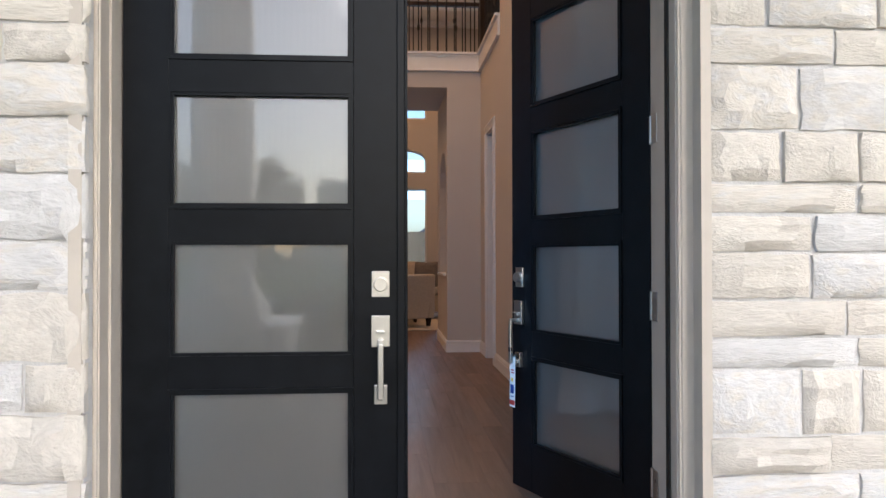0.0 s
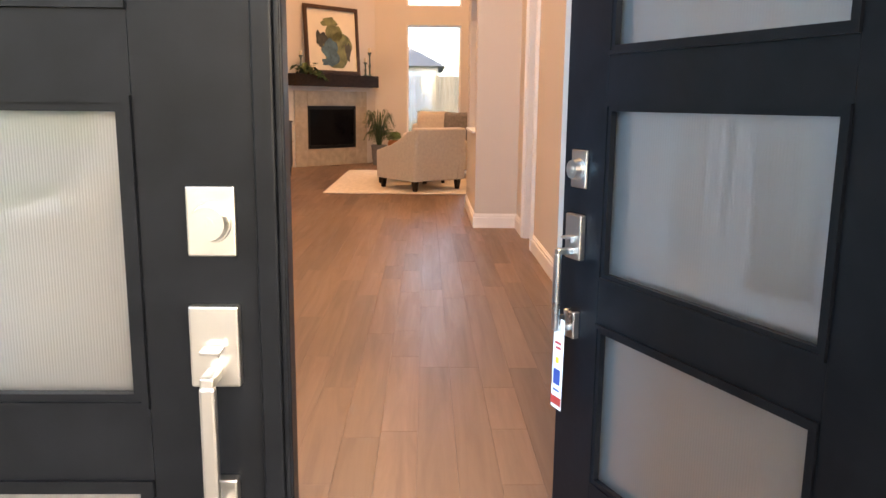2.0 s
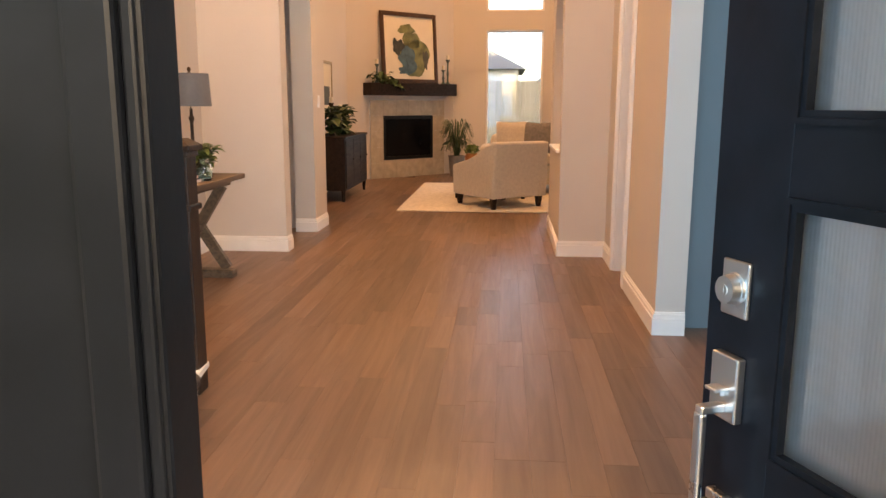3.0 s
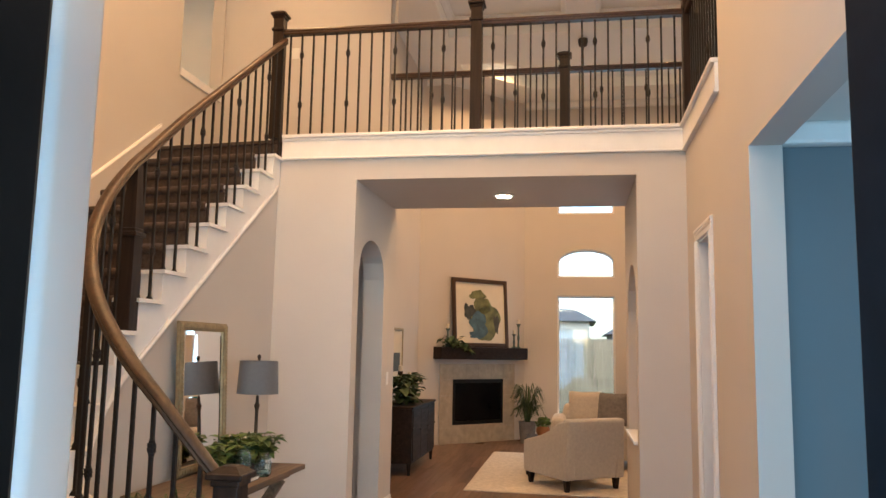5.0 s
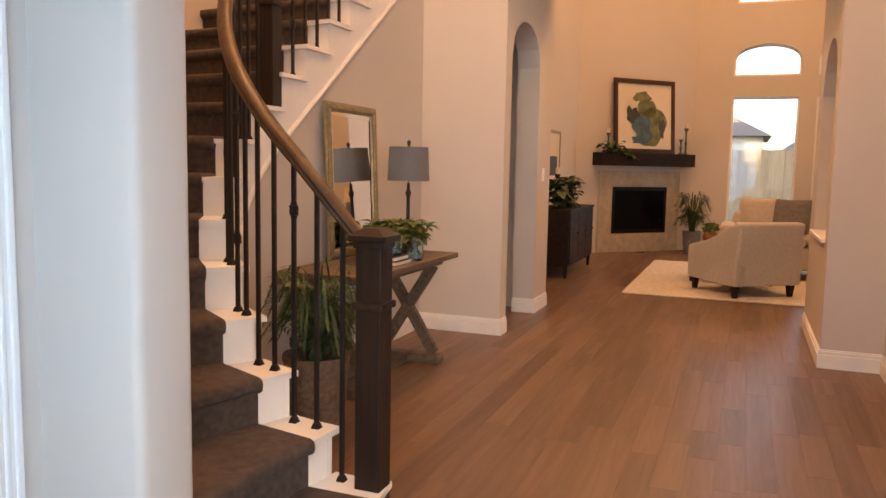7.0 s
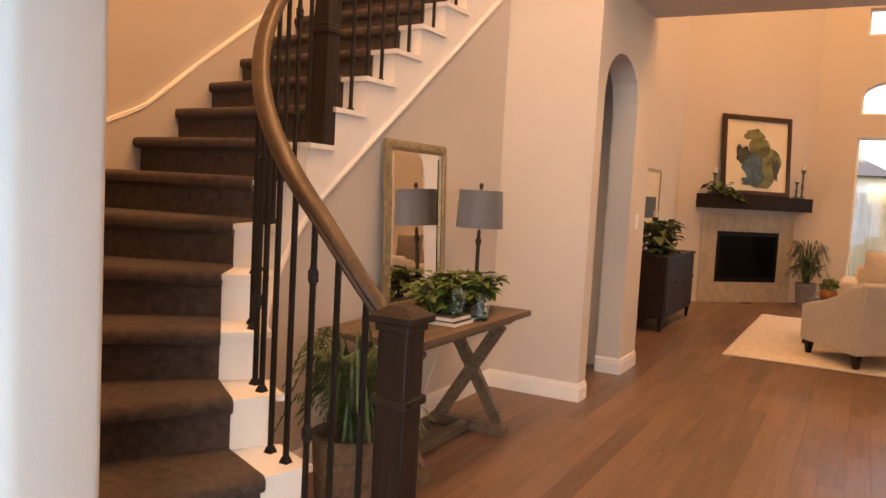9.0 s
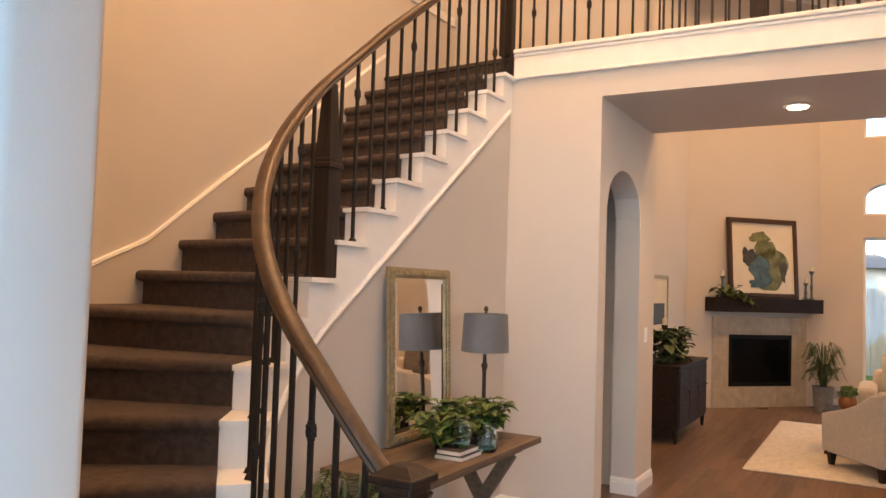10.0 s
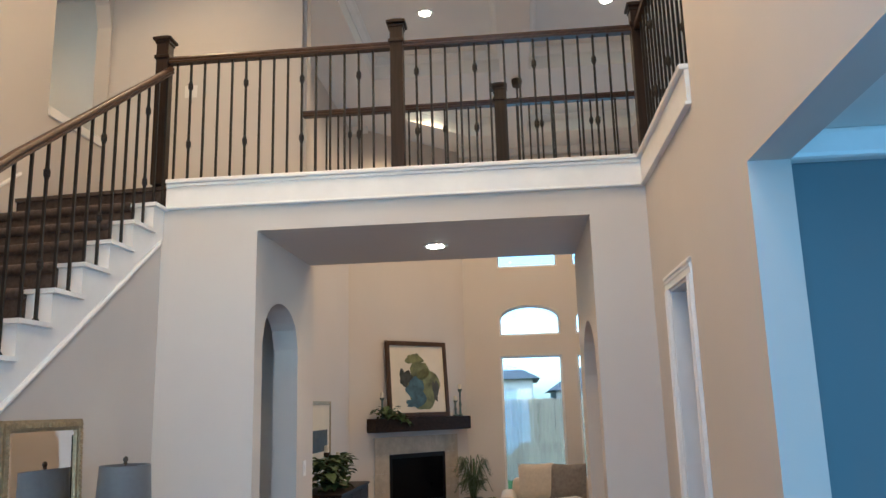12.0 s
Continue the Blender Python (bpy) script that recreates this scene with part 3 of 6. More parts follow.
box(bm, XF + 0.16, 2.9, 7.2, Y2, Z2 - 0.19, Z2 - 0.02)
box(bm, XF + 0.001, XF + 0.159, 7.352, YB + 0.13, Z2 - 0.188, Z2 - 0.02)
box(bm, XS - 1.5, CX - RI - 0.02, 9.09, Y2 - 0.05, 2.958, Z2 - 0.02)
# Unseen hall deck, two boxes added to block daylight from below.
box(bm, XS - 1.6, XS - 0.141, 8.2, 9.089, Z2 - 0.3, Z2 - 0.02)
box(bm, XS - 1.6, XS - 0.141, Y2 - 0.049, 11.2, Z2 - 0.3, Z2 - 0.02)
solid("ceiling_passage", bm, M_WALL, "greige passage ceiling under the bridge", "ceiling")
bm = bmesh.new()
box(bm, CX - RI - 0.02, XF + 0.16, YB + 0.02, Y2 - 0.02, Z2 - 0.018, Z2 - 0.004)
box(bm, XF + 0.16, 2.9, 7.2, Y2 - 0.02, Z2 - 0.018, Z2 - 0.004)
box(bm, XS - 1.5, CX - RI - 0.02, 9.12, Y2 - 0.05, Z2 - 0.018, Z2 - 0.004)
solid("floor_upper", bm, M_CARPET, "taupe carpet on the upper floor", "carpet")
bm = bmesh.new()   # white fascia of the bridge with nosing and lower bead
xa = CX - RI - 0.01
box(bm, xa, XF - 0.02, YB - 0.022, YB + 0.128, Z2 - 0.188, Z2 - 0.022, 0.003)
box(bm, xa, XF - 0.045, YB - 0.048, YB + 0.16, Z2 - 0.02, Z2 + 0.012, 0.008)
box(bm, xa, XF - 0.032, YB - 0.034, YB + 0.1, Z2 - 0.045, Z2 - 0.021, 0.006)
box(bm, xa, XF - 0.032, YB - 0.032, YB + 0.1, Z2 - 0.205, Z2 - 0.186, 0.006)
box(bm, XF - 0.022, XF + 0.15, 7.352, YB + 0.12, Z2 - 0.187, Z2 - 0.022, 0.003)
box(bm, XF - 0.048, XF + 0.16, 7.354, YB + 0.16, Z2 - 0.019, Z2 + 0.0125, 0.008)
box(bm, XF - 0.032, XF + 0.1, 7.352, YB + 0.1, Z2 - 0.204, Z2 - 0.185, 0.006)
solid("trim_bridge_fascia", bm, M_TRIM, "white painted fascia of the bridge", "trim")
bm = bmesh.new()
box(bm, -1.6, 2.9, Y2 - 0.14, Y2 + 0.03, Z2 - 0.002, Z2 + 0.03, 0.008)
box(bm, -1.58, 2.9, Y2 + 0.001, Y2 + 0.02, 2.96, Z2 - 0.003, 0.003)
solid("trim_bridge_far", bm, M_TRIM, "white painted far edge of the bridge", "trim")


def baseboard(name, x0, y0, x1, y1, side):
    """A skirting along a wall: a tall board with a stepped, rounded top. side: the way it stands out."""
    bm = bmesh.new()
    a, b = Vector((x0, y0, 0)), Vector((x1, y1, 0))
    s = Vector((side[0], side[1], 0))
    for t, z0, z1 in ((0.016, 0.0, 0.095), (0.011, 0.0955, 0.118), (0.006, 0.1185, 0.13)):
        hexa(bm, [a + Vector((0, 0, z0)), b + Vector((0, 0, z0)), b + s * t + Vector((0, 0, z0)), a + s * t + Vector((0, 0, z0)),
                  a + Vector((0, 0, z1)), b + Vector((0, 0, z1)), b + s * t + Vector((0, 0, z1 - 0.003)), a + s * t + Vector((0, 0, z1 - 0.003))])
    return solid(name, bm, M_TRIM, "white painted baseboard", "baseboard")


baseboard("baseboard", CX - RI - 0.06, YB, XL, YB, (0, -1))
baseboard("baseboard", XL, YB - 0.016, XL, 8.955, (1, 0))
baseboard("baseboard", XL, 9.824, XL, 10.32, (1, 0))
baseboard("baseboard", XL - 0.2, 9.84, XL, 9.84, (0, -1))
baseboard("baseboard", XR, YB, XF, YB, (0, -1))
baseboard("baseboard", XR, YB - 0.016, XR, 10.32, (-1, 0))
baseboard("baseboard", XF, 6.584, XF, 7.655, (-1, 0))
baseboard("baseboard", XF, 8.355, XF, YB - 0.017, (-1, 0))
baseboard("baseboard", XF, 6.60, XF + 0.16, 6.60, (0, -1))
baseboard("baseboard", XF, 3.05, XF, 4.44, (-1, 0))
baseboard("baseboard", -2.20, 10.33, -2.20, 14.94, (1, 0))
baseboard("baseboard", -0.58, YW, 4.1, YW, (0, -1))
baseboard("baseboard", -1.24, 4.315, -0.965, 4.315, (0, -1))
baseboard("baseboard", -0.965, 4.299, -0.965, 4.50, (1, 0))


def casing(name, axis, t, side, u0, u1, top, width=0.085):
    """Door trim on one face of a wall: two legs and a head, with raised outer and inner beads."""
    bm = bmesh.new()

    def slab(a, b, z0, z1, d, bev):
        lo, hi = sorted((t, t + side * d))
        if axis == 'y':
            box(bm, lo, hi, a, b, z0, z1, bev)
        else:
            box(bm, a, b, lo, hi, z0, z1, bev)
    for a, b in ((u0 - width, u0), (u1, u1 + width)):
        slab(a, b, 0, top, 0.013, 0.002)
        slab(a + 0.004, a + 0.022, 0, top, 0.022, 0.004)
        slab(a + 0.036, a + 0.05, 0, top, 0.018, 0.004)
        slab(b - 0.022, b - 0.004, 0, top, 0.02, 0.004)
    slab(u0 - width, u1 + width, top + 0.0005, top + width, 0.0135, 0.002)
    slab(u0 - width, u1 + width, top + width - 0.024, top + width - 0.004, 0.0225, 0.004)
    slab(u0 - width, u1 + width, top + 0.036, top + 0.05, 0.0185, 0.004)
    return solid(name, bm, M_TRIM, "white painted door casing", "trim")


casing("trim_side_door", 'y', XF, -1, 7.745, 8.265, 2.35)
casing("trim_study_door", 'y', -1.26, 1, 3.13, 4.17, 2.30)
bm = bmesh.new()
for a, b in ((7.746, 7.761), (8.249, 8.264)):
    box(bm, XF + 0.001, XF + 0.159, a, b, 0, 2.349)
box(bm, XF + 0.001, XF + 0.159, 7.762, 8.248, 2.334, 2.349)
solid("trim_side_jamb", bm, M_TRIM, "white painted door jamb", "trim")

# glazed double doors of the study
for y0, y1 in ((3.135, 3.648), (3.652, 4.165)):
    d = thing("french_door", (-1.35, y0, 0), "white painted glazed study door, closed", "door", "study doors")
    bm = bmesh.new()
    box(bm, -1.37, -1.335, y0, y0 + 0.1, 0.01, 2.29, 0.003)
    box(bm, -1.37, -1.335, y1 - 0.1, y1, 0.01, 2.29, 0.003)
    for z0, z1 in ((0.01, 0.25), (2.17, 2.29)):
        box(bm, -1.37, -1.335, y0 + 0.1, y1 - 0.1, z0, z1, 0.003)
    part("door_frame", bm, M_TRIM, d)
    for i in range(1, 5):
        bm = bmesh.new()
        z = 0.25 + 1.92 * i / 5
        box(bm, -1.365, -1.34, y0 + 0.1, y1 - 0.1, z - 0.011, z + 0.011, 0.003)
        part("glazing_bar", bm, M_TRIM, d)
    bm = bmesh.new()
    box(bm, -1.355, -1.35, y0 + 0.1, y1 - 0.1, 0.25, 2.17)
    part("pane", bm, M_GLASS, d, "clear glass pane")

# windows of the great room
for wi, (a, b) in enumerate(WINX):
    for z0, zs, rise in ((0.35, 2.508, 0), (2.84, 3.10, 0.24), (3.98, 4.37, 0)):
        w = thing("window_%d" % (wi + 1), (a, YW, z0), "white framed great room window", "window", "great room windows")
        w["kind"] = "structure"
        bm = bmesh.new()
        f = 0.035
        box(bm, a, a + f, YW + 0.05, YW + 0.11, z0, zs, 0.004)
        box(bm, b - f, b, YW + 0.05, YW + 0.11, z0, zs, 0.004)
        box(bm, a + f, b - f, YW + 0.05, YW + 0.11, z0, z0 + f, 0.004)
        if rise:
            m, hw = (a + b) / 2, (b - a) / 2
            pts = [(m + hw * math.cos(math.pi * i / 20), zs + rise * math.sin(math.pi * i / 20)) for i in range(21)]
            pin = [(m + (hw - f) * math.cos(math.pi * i / 20), zs + (rise - f) * math.sin(math.pi * i / 20)) for i in range(21)]
            for i in range(20):
                q = [pts[i], pts[i + 1], pin[i + 1], pin[i]]
                hexa(bm, [(x, YW + 0.05, z) for x, z in q] + [(x, YW + 0.11, z) for x, z in q])
        else:
            box(bm, a + f, b - f, YW + 0.05, YW + 0.11, zs - f, zs, 0.004)
        part("window_frame", bm, M_TRIM, w)
        bm = bmesh.new()
        box(bm, a + 0.01, b - 0.01, YW + 0.077, YW + 0.083, z0 + 0.01, zs + rise - 0.01 if not rise else zs + 0.05)
        pane = part("pane", bm, M_GLASS, w, "clear glass pane")
        pane.visible_shadow = False
        if rise:
            bm = bmesh.new()
            top = [(m + (hw - f) * math.cos(math.pi * i / 20), zs + 0.05 + (rise - f - 0.05) * math.sin(math.pi * i / 20)) for i in range(21)]
            lo = [bm.verts.new((x, YW + 0.077, z)) for x, z in top]
            hi = [bm.verts.new((x, YW + 0.083, z)) for x, z in top]
            bm.faces.new(lo)
            bm.faces.new(hi)
            for i in range(21):
                bm.faces.new([lo[i], lo[(i + 1) % 21], hi[(i + 1) % 21], hi[i]])
            pane = part("pane", bm, M_GLASS, w, "clear arched glass pane")
            pane.visible_shadow = False
        if z0 < 1:
            bm = bmesh.new()
            box(bm, a - 0.05, b + 0.05, YW - 0.05, YW + 0.048, z0 - 0.028, z0 - 0.002, 0.006)
            part("window_sill", bm, M_TRIM, w)

# ---------------------------------------------------------------- staircase


def zk(k):
    return 0.1897 * k - 0.075


def gain(k):
    """How far, in treads, the inner ends of the steps run ahead of the outer ends."""
    return -0.78 * min(1.0, max(0.0, (k - 4) / 6.2)) + 0.04 * max(0.0, k - 10.5)


def sp(k, r, z):
    """A place on the stair: k counts the treads, r is the distance from the middle of the curve."""
    k = k + gain(k) * min(1.04, max(0.0, (RO - r) / (RO - RI)))
    if k <= 9:
        a = radians(5.9 + 12.014 * (k - 2))
        return Vector((CX - r * math.sin(a), CY - r * math.cos(a), z))
    return Vector((CX - r, CY + 0.262 * (k - 9), z))


def strip(bm, k0, k1, r0, r1, zb0, zb1, zt0, zt1, n=3):
    """A solid between two treads' places and two radii; heights at both ends, below and above. Kept behind the wing wall."""
    for i in range(n):
        f0, f1 = i / n, (i + 1) / n
        ka, kb = k0 + (k1 - k0) * f0, k0 + (k1 - k0) * f1
        q = [sp(ka, r0, zb0 + (zb1 - zb0) * f0), sp(kb, r0, zb0 + (zb1 - zb0) * f1), sp(kb, r1, zb0 + (zb1 - zb0) * f1), sp(ka, r1, zb0 + (zb1 - zb0) * f0),
             sp(ka, r0, zt0 + (zt1 - zt0) * f0), sp(kb, r0, zt0 + (zt1 - zt0) * f1), sp(kb, r1, zt0 + (zt1 - zt0) * f1), sp(ka, r1, zt0 + (zt1 - zt0) * f0)]
        for p in q:
            if p.y < 4.51:
                p.y = 4.51
        hexa(bm, q)


def low(k):
    """Height of the stringer's lower edge."""
    return max(0.0, zk(k + gain(k)) - 0.24)


stair = thing("staircase", (CX - RI, CY, 0), "curved staircase with white stringer and brown carpet", "staircase")
RC = RI + 0.19       # where the carpet begins
for k in range(1, 18):
    z = zk(k)
    zp = zk(k - 1) if k > 1 else 0.0
    bm = bmesh.new()
    nose = -0.10
    strip(bm, k + nose, k + 1, RI, RC + 0.02, z - 0.024, z - 0.024, z, z, 4)
    bmesh.ops.remove_doubles(bm, verts=bm.verts, dist=0.0005)
    tread = part("tread", bm, M_TRIM, stair, "white painted tread end")
    bm = bmesh.new()
    strip(bm, k + 0.004, k + 0.07, RI + 0.0555, RC + 0.02, zp, zp, z - 0.025, z - 0.025, 1)
    part("riser", bm, M_TRIM, stair, "white painted riser end")
    bm = bmesh.new()   # carpet with a rolled nose
    t = 0.016
    prof = [(1.06, z + t), (0.02, z + t), (-0.09, z + t - 0.002), (-0.135, z + t - 0.012), (-0.15, z - 0.012), (-0.135, z - 0.034), (-0.09, z - 0.044),
            (-0.03, z - 0.05), (-0.03, zp + 0.012), (0.04, zp + 0.012), (0.04, z - 0.06), (1.06, z - 0.06)]
    rings = []
    rr = [RC, RC + 0.012, 1.6, 1.95, RO - 0.012]
    for j, r in enumerate(rr):
        ring = []
        for dk, h in prof:
            p = sp(k + dk, r, h - (0.008 if j == 0 else 0))
            if p.y < 4.51:
                p.y = 4.51
            ring.append(bm.verts.new(p))
        rings.append(ring)
    for a, b in zip(rings, rings[1:]):
        for i in range(len(prof)):
            bm.faces.new([a[i], a[(i + 1) % len(prof)], b[(i + 1) % len(prof)], b[i]])
    bm.faces.new(rings[0][::-1])
    bm.faces.new(rings[-1])
    part("carpet_step", bm, M_CARPET, stair, "taupe brown cut-pile carpet", smooth=True)
bm = bmesh.new()   # top riser to the landing
strip(bm, 18, 18.07, RI + 0.035, RO - 0.01, zk(17), zk(17), Z2 - 0.022, Z2 - 0.022, 1)
strip(bm, 17.9, 18.3, RI + 0.035, RO - 0.01, Z2 - 0.021, Z2 - 0.021, Z2 + 0.006, Z2 + 0.006, 1)
part("carpet_step", bm, M_CARPET, stair, "taupe brown cut-pile carpet")

bm = bmesh.new()   # saw-tooth stringer
for k in range(1, 18):
    strip(bm, k, k + 1, RI + 0.028, RI + 0.055, low(k), low(k + 1), zk(k) - 0.025, zk(k) - 0.025, 4)
bmesh.ops.remove_doubles(bm, verts=bm.verts, dist=0.0005)
part("stringer", bm, M_TRIM, stair, "white painted saw-tooth stringer")
bm = bmesh.new()   # bead along the lower edge
pts = [sp(2.5 + 14.9 * i / 90, RI + 0.024, low(2.5 + 14.9 * i / 90)) for i in range(91)]
pts = [p for p in pts if p.z > 0.03]
sweep(bm, pts, [(-0.012, -0.016), (0.012, -0.016), (0.016, 0.0), (0.008, 0.016), (-0.008, 0.016)])
part("bead", bm, M_TRIM, stair)
bm = bmesh.new()   # wall below
for k in range(1, 18):
    strip(bm, k, k + 1, RI + 0.038, RI + 0.14, -0.08, -0.08, low(k) + 0.007, low(k + 1) + 0.007, 4)
bmesh.ops.remove_doubles(bm, verts=bm.verts, dist=0.0005)
solid("wall_stair_under", bm, M_WALL, "greige wall under the stair", "wall")
bm = bmesh.new()   # skirt and its cap on the outer wall
pts = [sp(2.2 + 15.9 * i / 90, RO - 0.012, zk(2.2 + 15.9 * i / 90) - 0.10 * (0.5 + 0.5 * math.cos(math.pi * min(1.0, i / 52)))) for i in range(91)]
sweep(bm, [p for p in pts if p.y > 4.52], [(-0.011, -0.25), (0.009, -0.25), (0.009, 0.19), (-0.011, 0.19)])
part("skirt", bm, M_WALL, stair, "greige painted skirt along the wall")
bm = bmesh.new()
sweep(bm, [p for p in pts if p.y > 4.52], [(-0.011, 0.191), (0.011, 0.191), (0.015, 0.196), (0.010, 0.201), (0.010, 0.205), (0.013, 0.209), (0.008, 0.214), (-0.011, 0.215)])
part("skirt_cap", bm, M_TRIM, stair, "white painted cap moulding")
bm = bmesh.new()   # baseboard of the curved wall under the stair
pts = [sp(5 + 12.7 * i / 60, RI + 0.036, 0) for i in range(61)]
sweep(bm, pts, [(-0.002, 0.0), (0.015, 0.0), (0.015, 0.095), (0.009, 0.117), (-0.002, 0.13)])
solid("baseboard_stair", bm, M_TRIM, "white painted baseboard under the stair", "baseboard")

# ---------------------------------------------------------------- railings
RB = RI + 0.065
RAIL = [(-0.030, 0.0), (0.030, 0.0), (0.034, 0.012), (0.027, 0.022), (0.033, 0.036), (0.026, 0.052), (0.010, 0.060), (-0.010, 0.060), (-0.026, 0.052), (-0.033, 0.036), (-0.027, 0.022), (-0.034, 0.012)]


def knuckle(bm, x, y, z, s=1.0):
    for dz, r in ((-0.024, 0.015), (-0.009, 0.021), (0.009, 0.021), (0.024, 0.015)):
        v = bmesh.ops.create_icosphere(bm, subdivisions=1, radius=r * s)["verts"]
        for q in v:
            q.co += Vector((x, y, z + dz))


def baluster(bm, x, y, z0, z1, knots=(), shoe=True):
    a = 0.0075
    box(bm, x - a, x + a, y - a, y + a, z0, z1)
    if shoe:
        hexa(bm, [(x - 0.017, y - 0.017, z0), (x + 0.017, y - 0.017, z0), (x + 0.017, y + 0.017, z0), (x - 0.017, y + 0.017, z0),
                  (x - 0.010, y - 0.010, z0 + 0.022), (x + 0.010, y - 0.010, z0 + 0.022), (x + 0.010, y + 0.010, z0 + 0.022), (x - 0.010, y + 0.010, z0 + 0.022)])
    for f in knots:
        knuckle(bm, x, y, z0 + (z1 - z0) * f)


def newel(parent, x, y, z0, z1, w=0.062, collar=None, cap=True):
    """A square newel post with plinth, recess collar and moulded cap."""
    bm = bmesh.new()
    box(bm, x - w, x + w, y - w, y + w, z0, z1 - 0.06, 0.004)
    post = part("newel_post", bm, M_NEWEL, parent, "dark walnut newel post")
    bm = bmesh.new()
    c = collar or z1 - 0.30
    box(bm, x - w - 0.012, x + w + 0.012, y - w - 0.012, y + w + 0.012, c, c + 0.028, 0.006)
    part("collar", bm, M_NEWEL, post)
    if cap:
        bm = bmesh.new()
        box(bm, x - w - 0.008, x + w + 0.008, y - w - 0.008, y + w + 0.008, z1 - 0.075, z1 - 0.05, 0.005)
        box(bm, x - w - 0.024, x + w + 0.024, y - w - 0.024, y + w + 0.024, z1 - 0.05, z1 - 0.025, 0.006)
        hexa(bm, [(x - w - 0.016, y - w - 0.016, z1 - 0.025), (x + w + 0.016, y - w - 0.016, z1 - 0.025), (x + w + 0.016, y + w + 0.016, z1 - 0.025), (x - w - 0.016, y + w + 0.016, z1 - 0.025),
                  (x - 0.03, y - 0.03, z1), (x + 0.03, y - 0.03, z1), (x + 0.03, y + 0.03, z1), (x - 0.03, y + 0.03, z1)])
        part("cap", bm, M_NEWEL, post)
    return post


HR = 0.90


def rail_z(k):
    k = k + gain(k)
    return zk(k) + HR + 0.09 * min(1.0, max(0.0, (k - 5.5) / 5.5)) ** 1.2


kn = 1.15
railing = thing("stair_railing", tuple(sp(kn, RB, 0)), "curved walnut handrail on black iron balusters", "railing")
p0 = sp(kn, RB, 0)
newel(railing, p0.x, p0.y, 0.0, 1.10, 0.051, 0.80)
pm = sp(9.78, RB, 0)
mid = newel(railing, pm.x, pm.y, zk(9), zk(9) + 0.65, 0.046, zk(9) + 0.54, cap=False)
bm = bmesh.new()
w0, w1, za, zb = 0.045, 0.026, zk(9) + 0.5905, rail_z(9.78) + 0.004
hexa(bm, [(pm.x + a * w0, pm.y + b * w0, za) for a, b in ((-1, -1), (1, -1), (1, 1), (-1, 1))] + [(pm.x + a * w1, pm.y + b * w1, zb) for a, b in ((-1, -1), (1, -1), (1, 1), (-1, 1))])
part("taper", bm, M_NEWEL, mid)
bm = bmesh.new()
n = 150
kt = 17.83
pts = []
for i in range(n + 1):
    k = kn + 0.14 + (kt - kn - 0.14) * i / n
    pts.append(sp(k, RB, rail_z(k) - 0.075 * max(0, 1 - (k - kn) / 1.5) ** 1.4))
sweep(bm, pts, RAIL)
part("handrail", bm, M_RAILWOOD, railing, "polished walnut handrail", smooth=True)
count = 0
for k in range(1, 18):
    for f in (0.20, 0.70):
        q = sp(k + f, RB, 0)
        if k + f < kn + 0.35 or abs(k + f - 9.78) < 0.2 or k + f > 17.75:
            count += 1
            continue
        bm = bmesh.new()
        knots = (0.31, 0.81) if count % 4 == 3 else ()
        baluster(bm, q.x, q.y, zk(k), rail_z(k + f) + 0.008, knots)
        part("baluster", bm, M_IRON, railing)
        count += 1

YR = YB + 0.10
ZR = Z2 + 0.985


def level_rail(name, x0, y0, x1, y1, label, posts, spacing=0.105, zb=Z2 + 0.012, first=0):
    r = thing(name, (x0, y0, zb), label, "railing")
    bm = bmesh.new()
    sweep(bm, [(x0 + (x1 - x0) * i / 4, y0 + (y1 - y0) * i / 4, ZR - 0.03) for i in range(5)], RAIL)
    part("handrail", bm, M_RAILWOOD, r, "polished walnut handrail", smooth=True)
    for x, y in posts:
        newel(r, x, y, zb, 4.525 if y < 9.5 else 4.505, 0.047, 4.33)
    length = math.hypot(x1 - x0, y1 - y0)
    m = int(length / spacing)
    for i in range(1, m):
        f = i / m
        x, y = x0 + (x1 - x0) * f, y0 + (y1 - y0) * f
        if any(abs(x - a) + abs(y - b) < 0.075 for a, b in posts):
            continue
        bm = bmesh.new()
        baluster(bm, x, y, zb, ZR - 0.026, (0.32, 0.80) if (i + first) % 4 == 0 else (), False)
        part("baluster", bm, M_IRON, r)
    return r


level_rail("bridge_railing", -2.28, YR, XF + 0.05, YR, "walnut rail with iron balusters along the bridge", [(-2.28, YR), (-0.51, YR), (XF + 0.05, YR)], first=2)
level_rail("loft_railing", XF + 0.05, YR - 0.05, XF + 0.05, 7.36, "walnut rail with iron balusters on the side loft", [])
level_rail("far_railing", -1.55, Y2 - 0.08, 2.9, Y2 - 0.08, "walnut rail with iron balusters facing the great room", [(0.21, Y2 - 0.08), (2.0, Y2 - 0.08)])

# ---------------------------------------------------------------- entrance
YD = 2.783      # outside face of the closed leaf


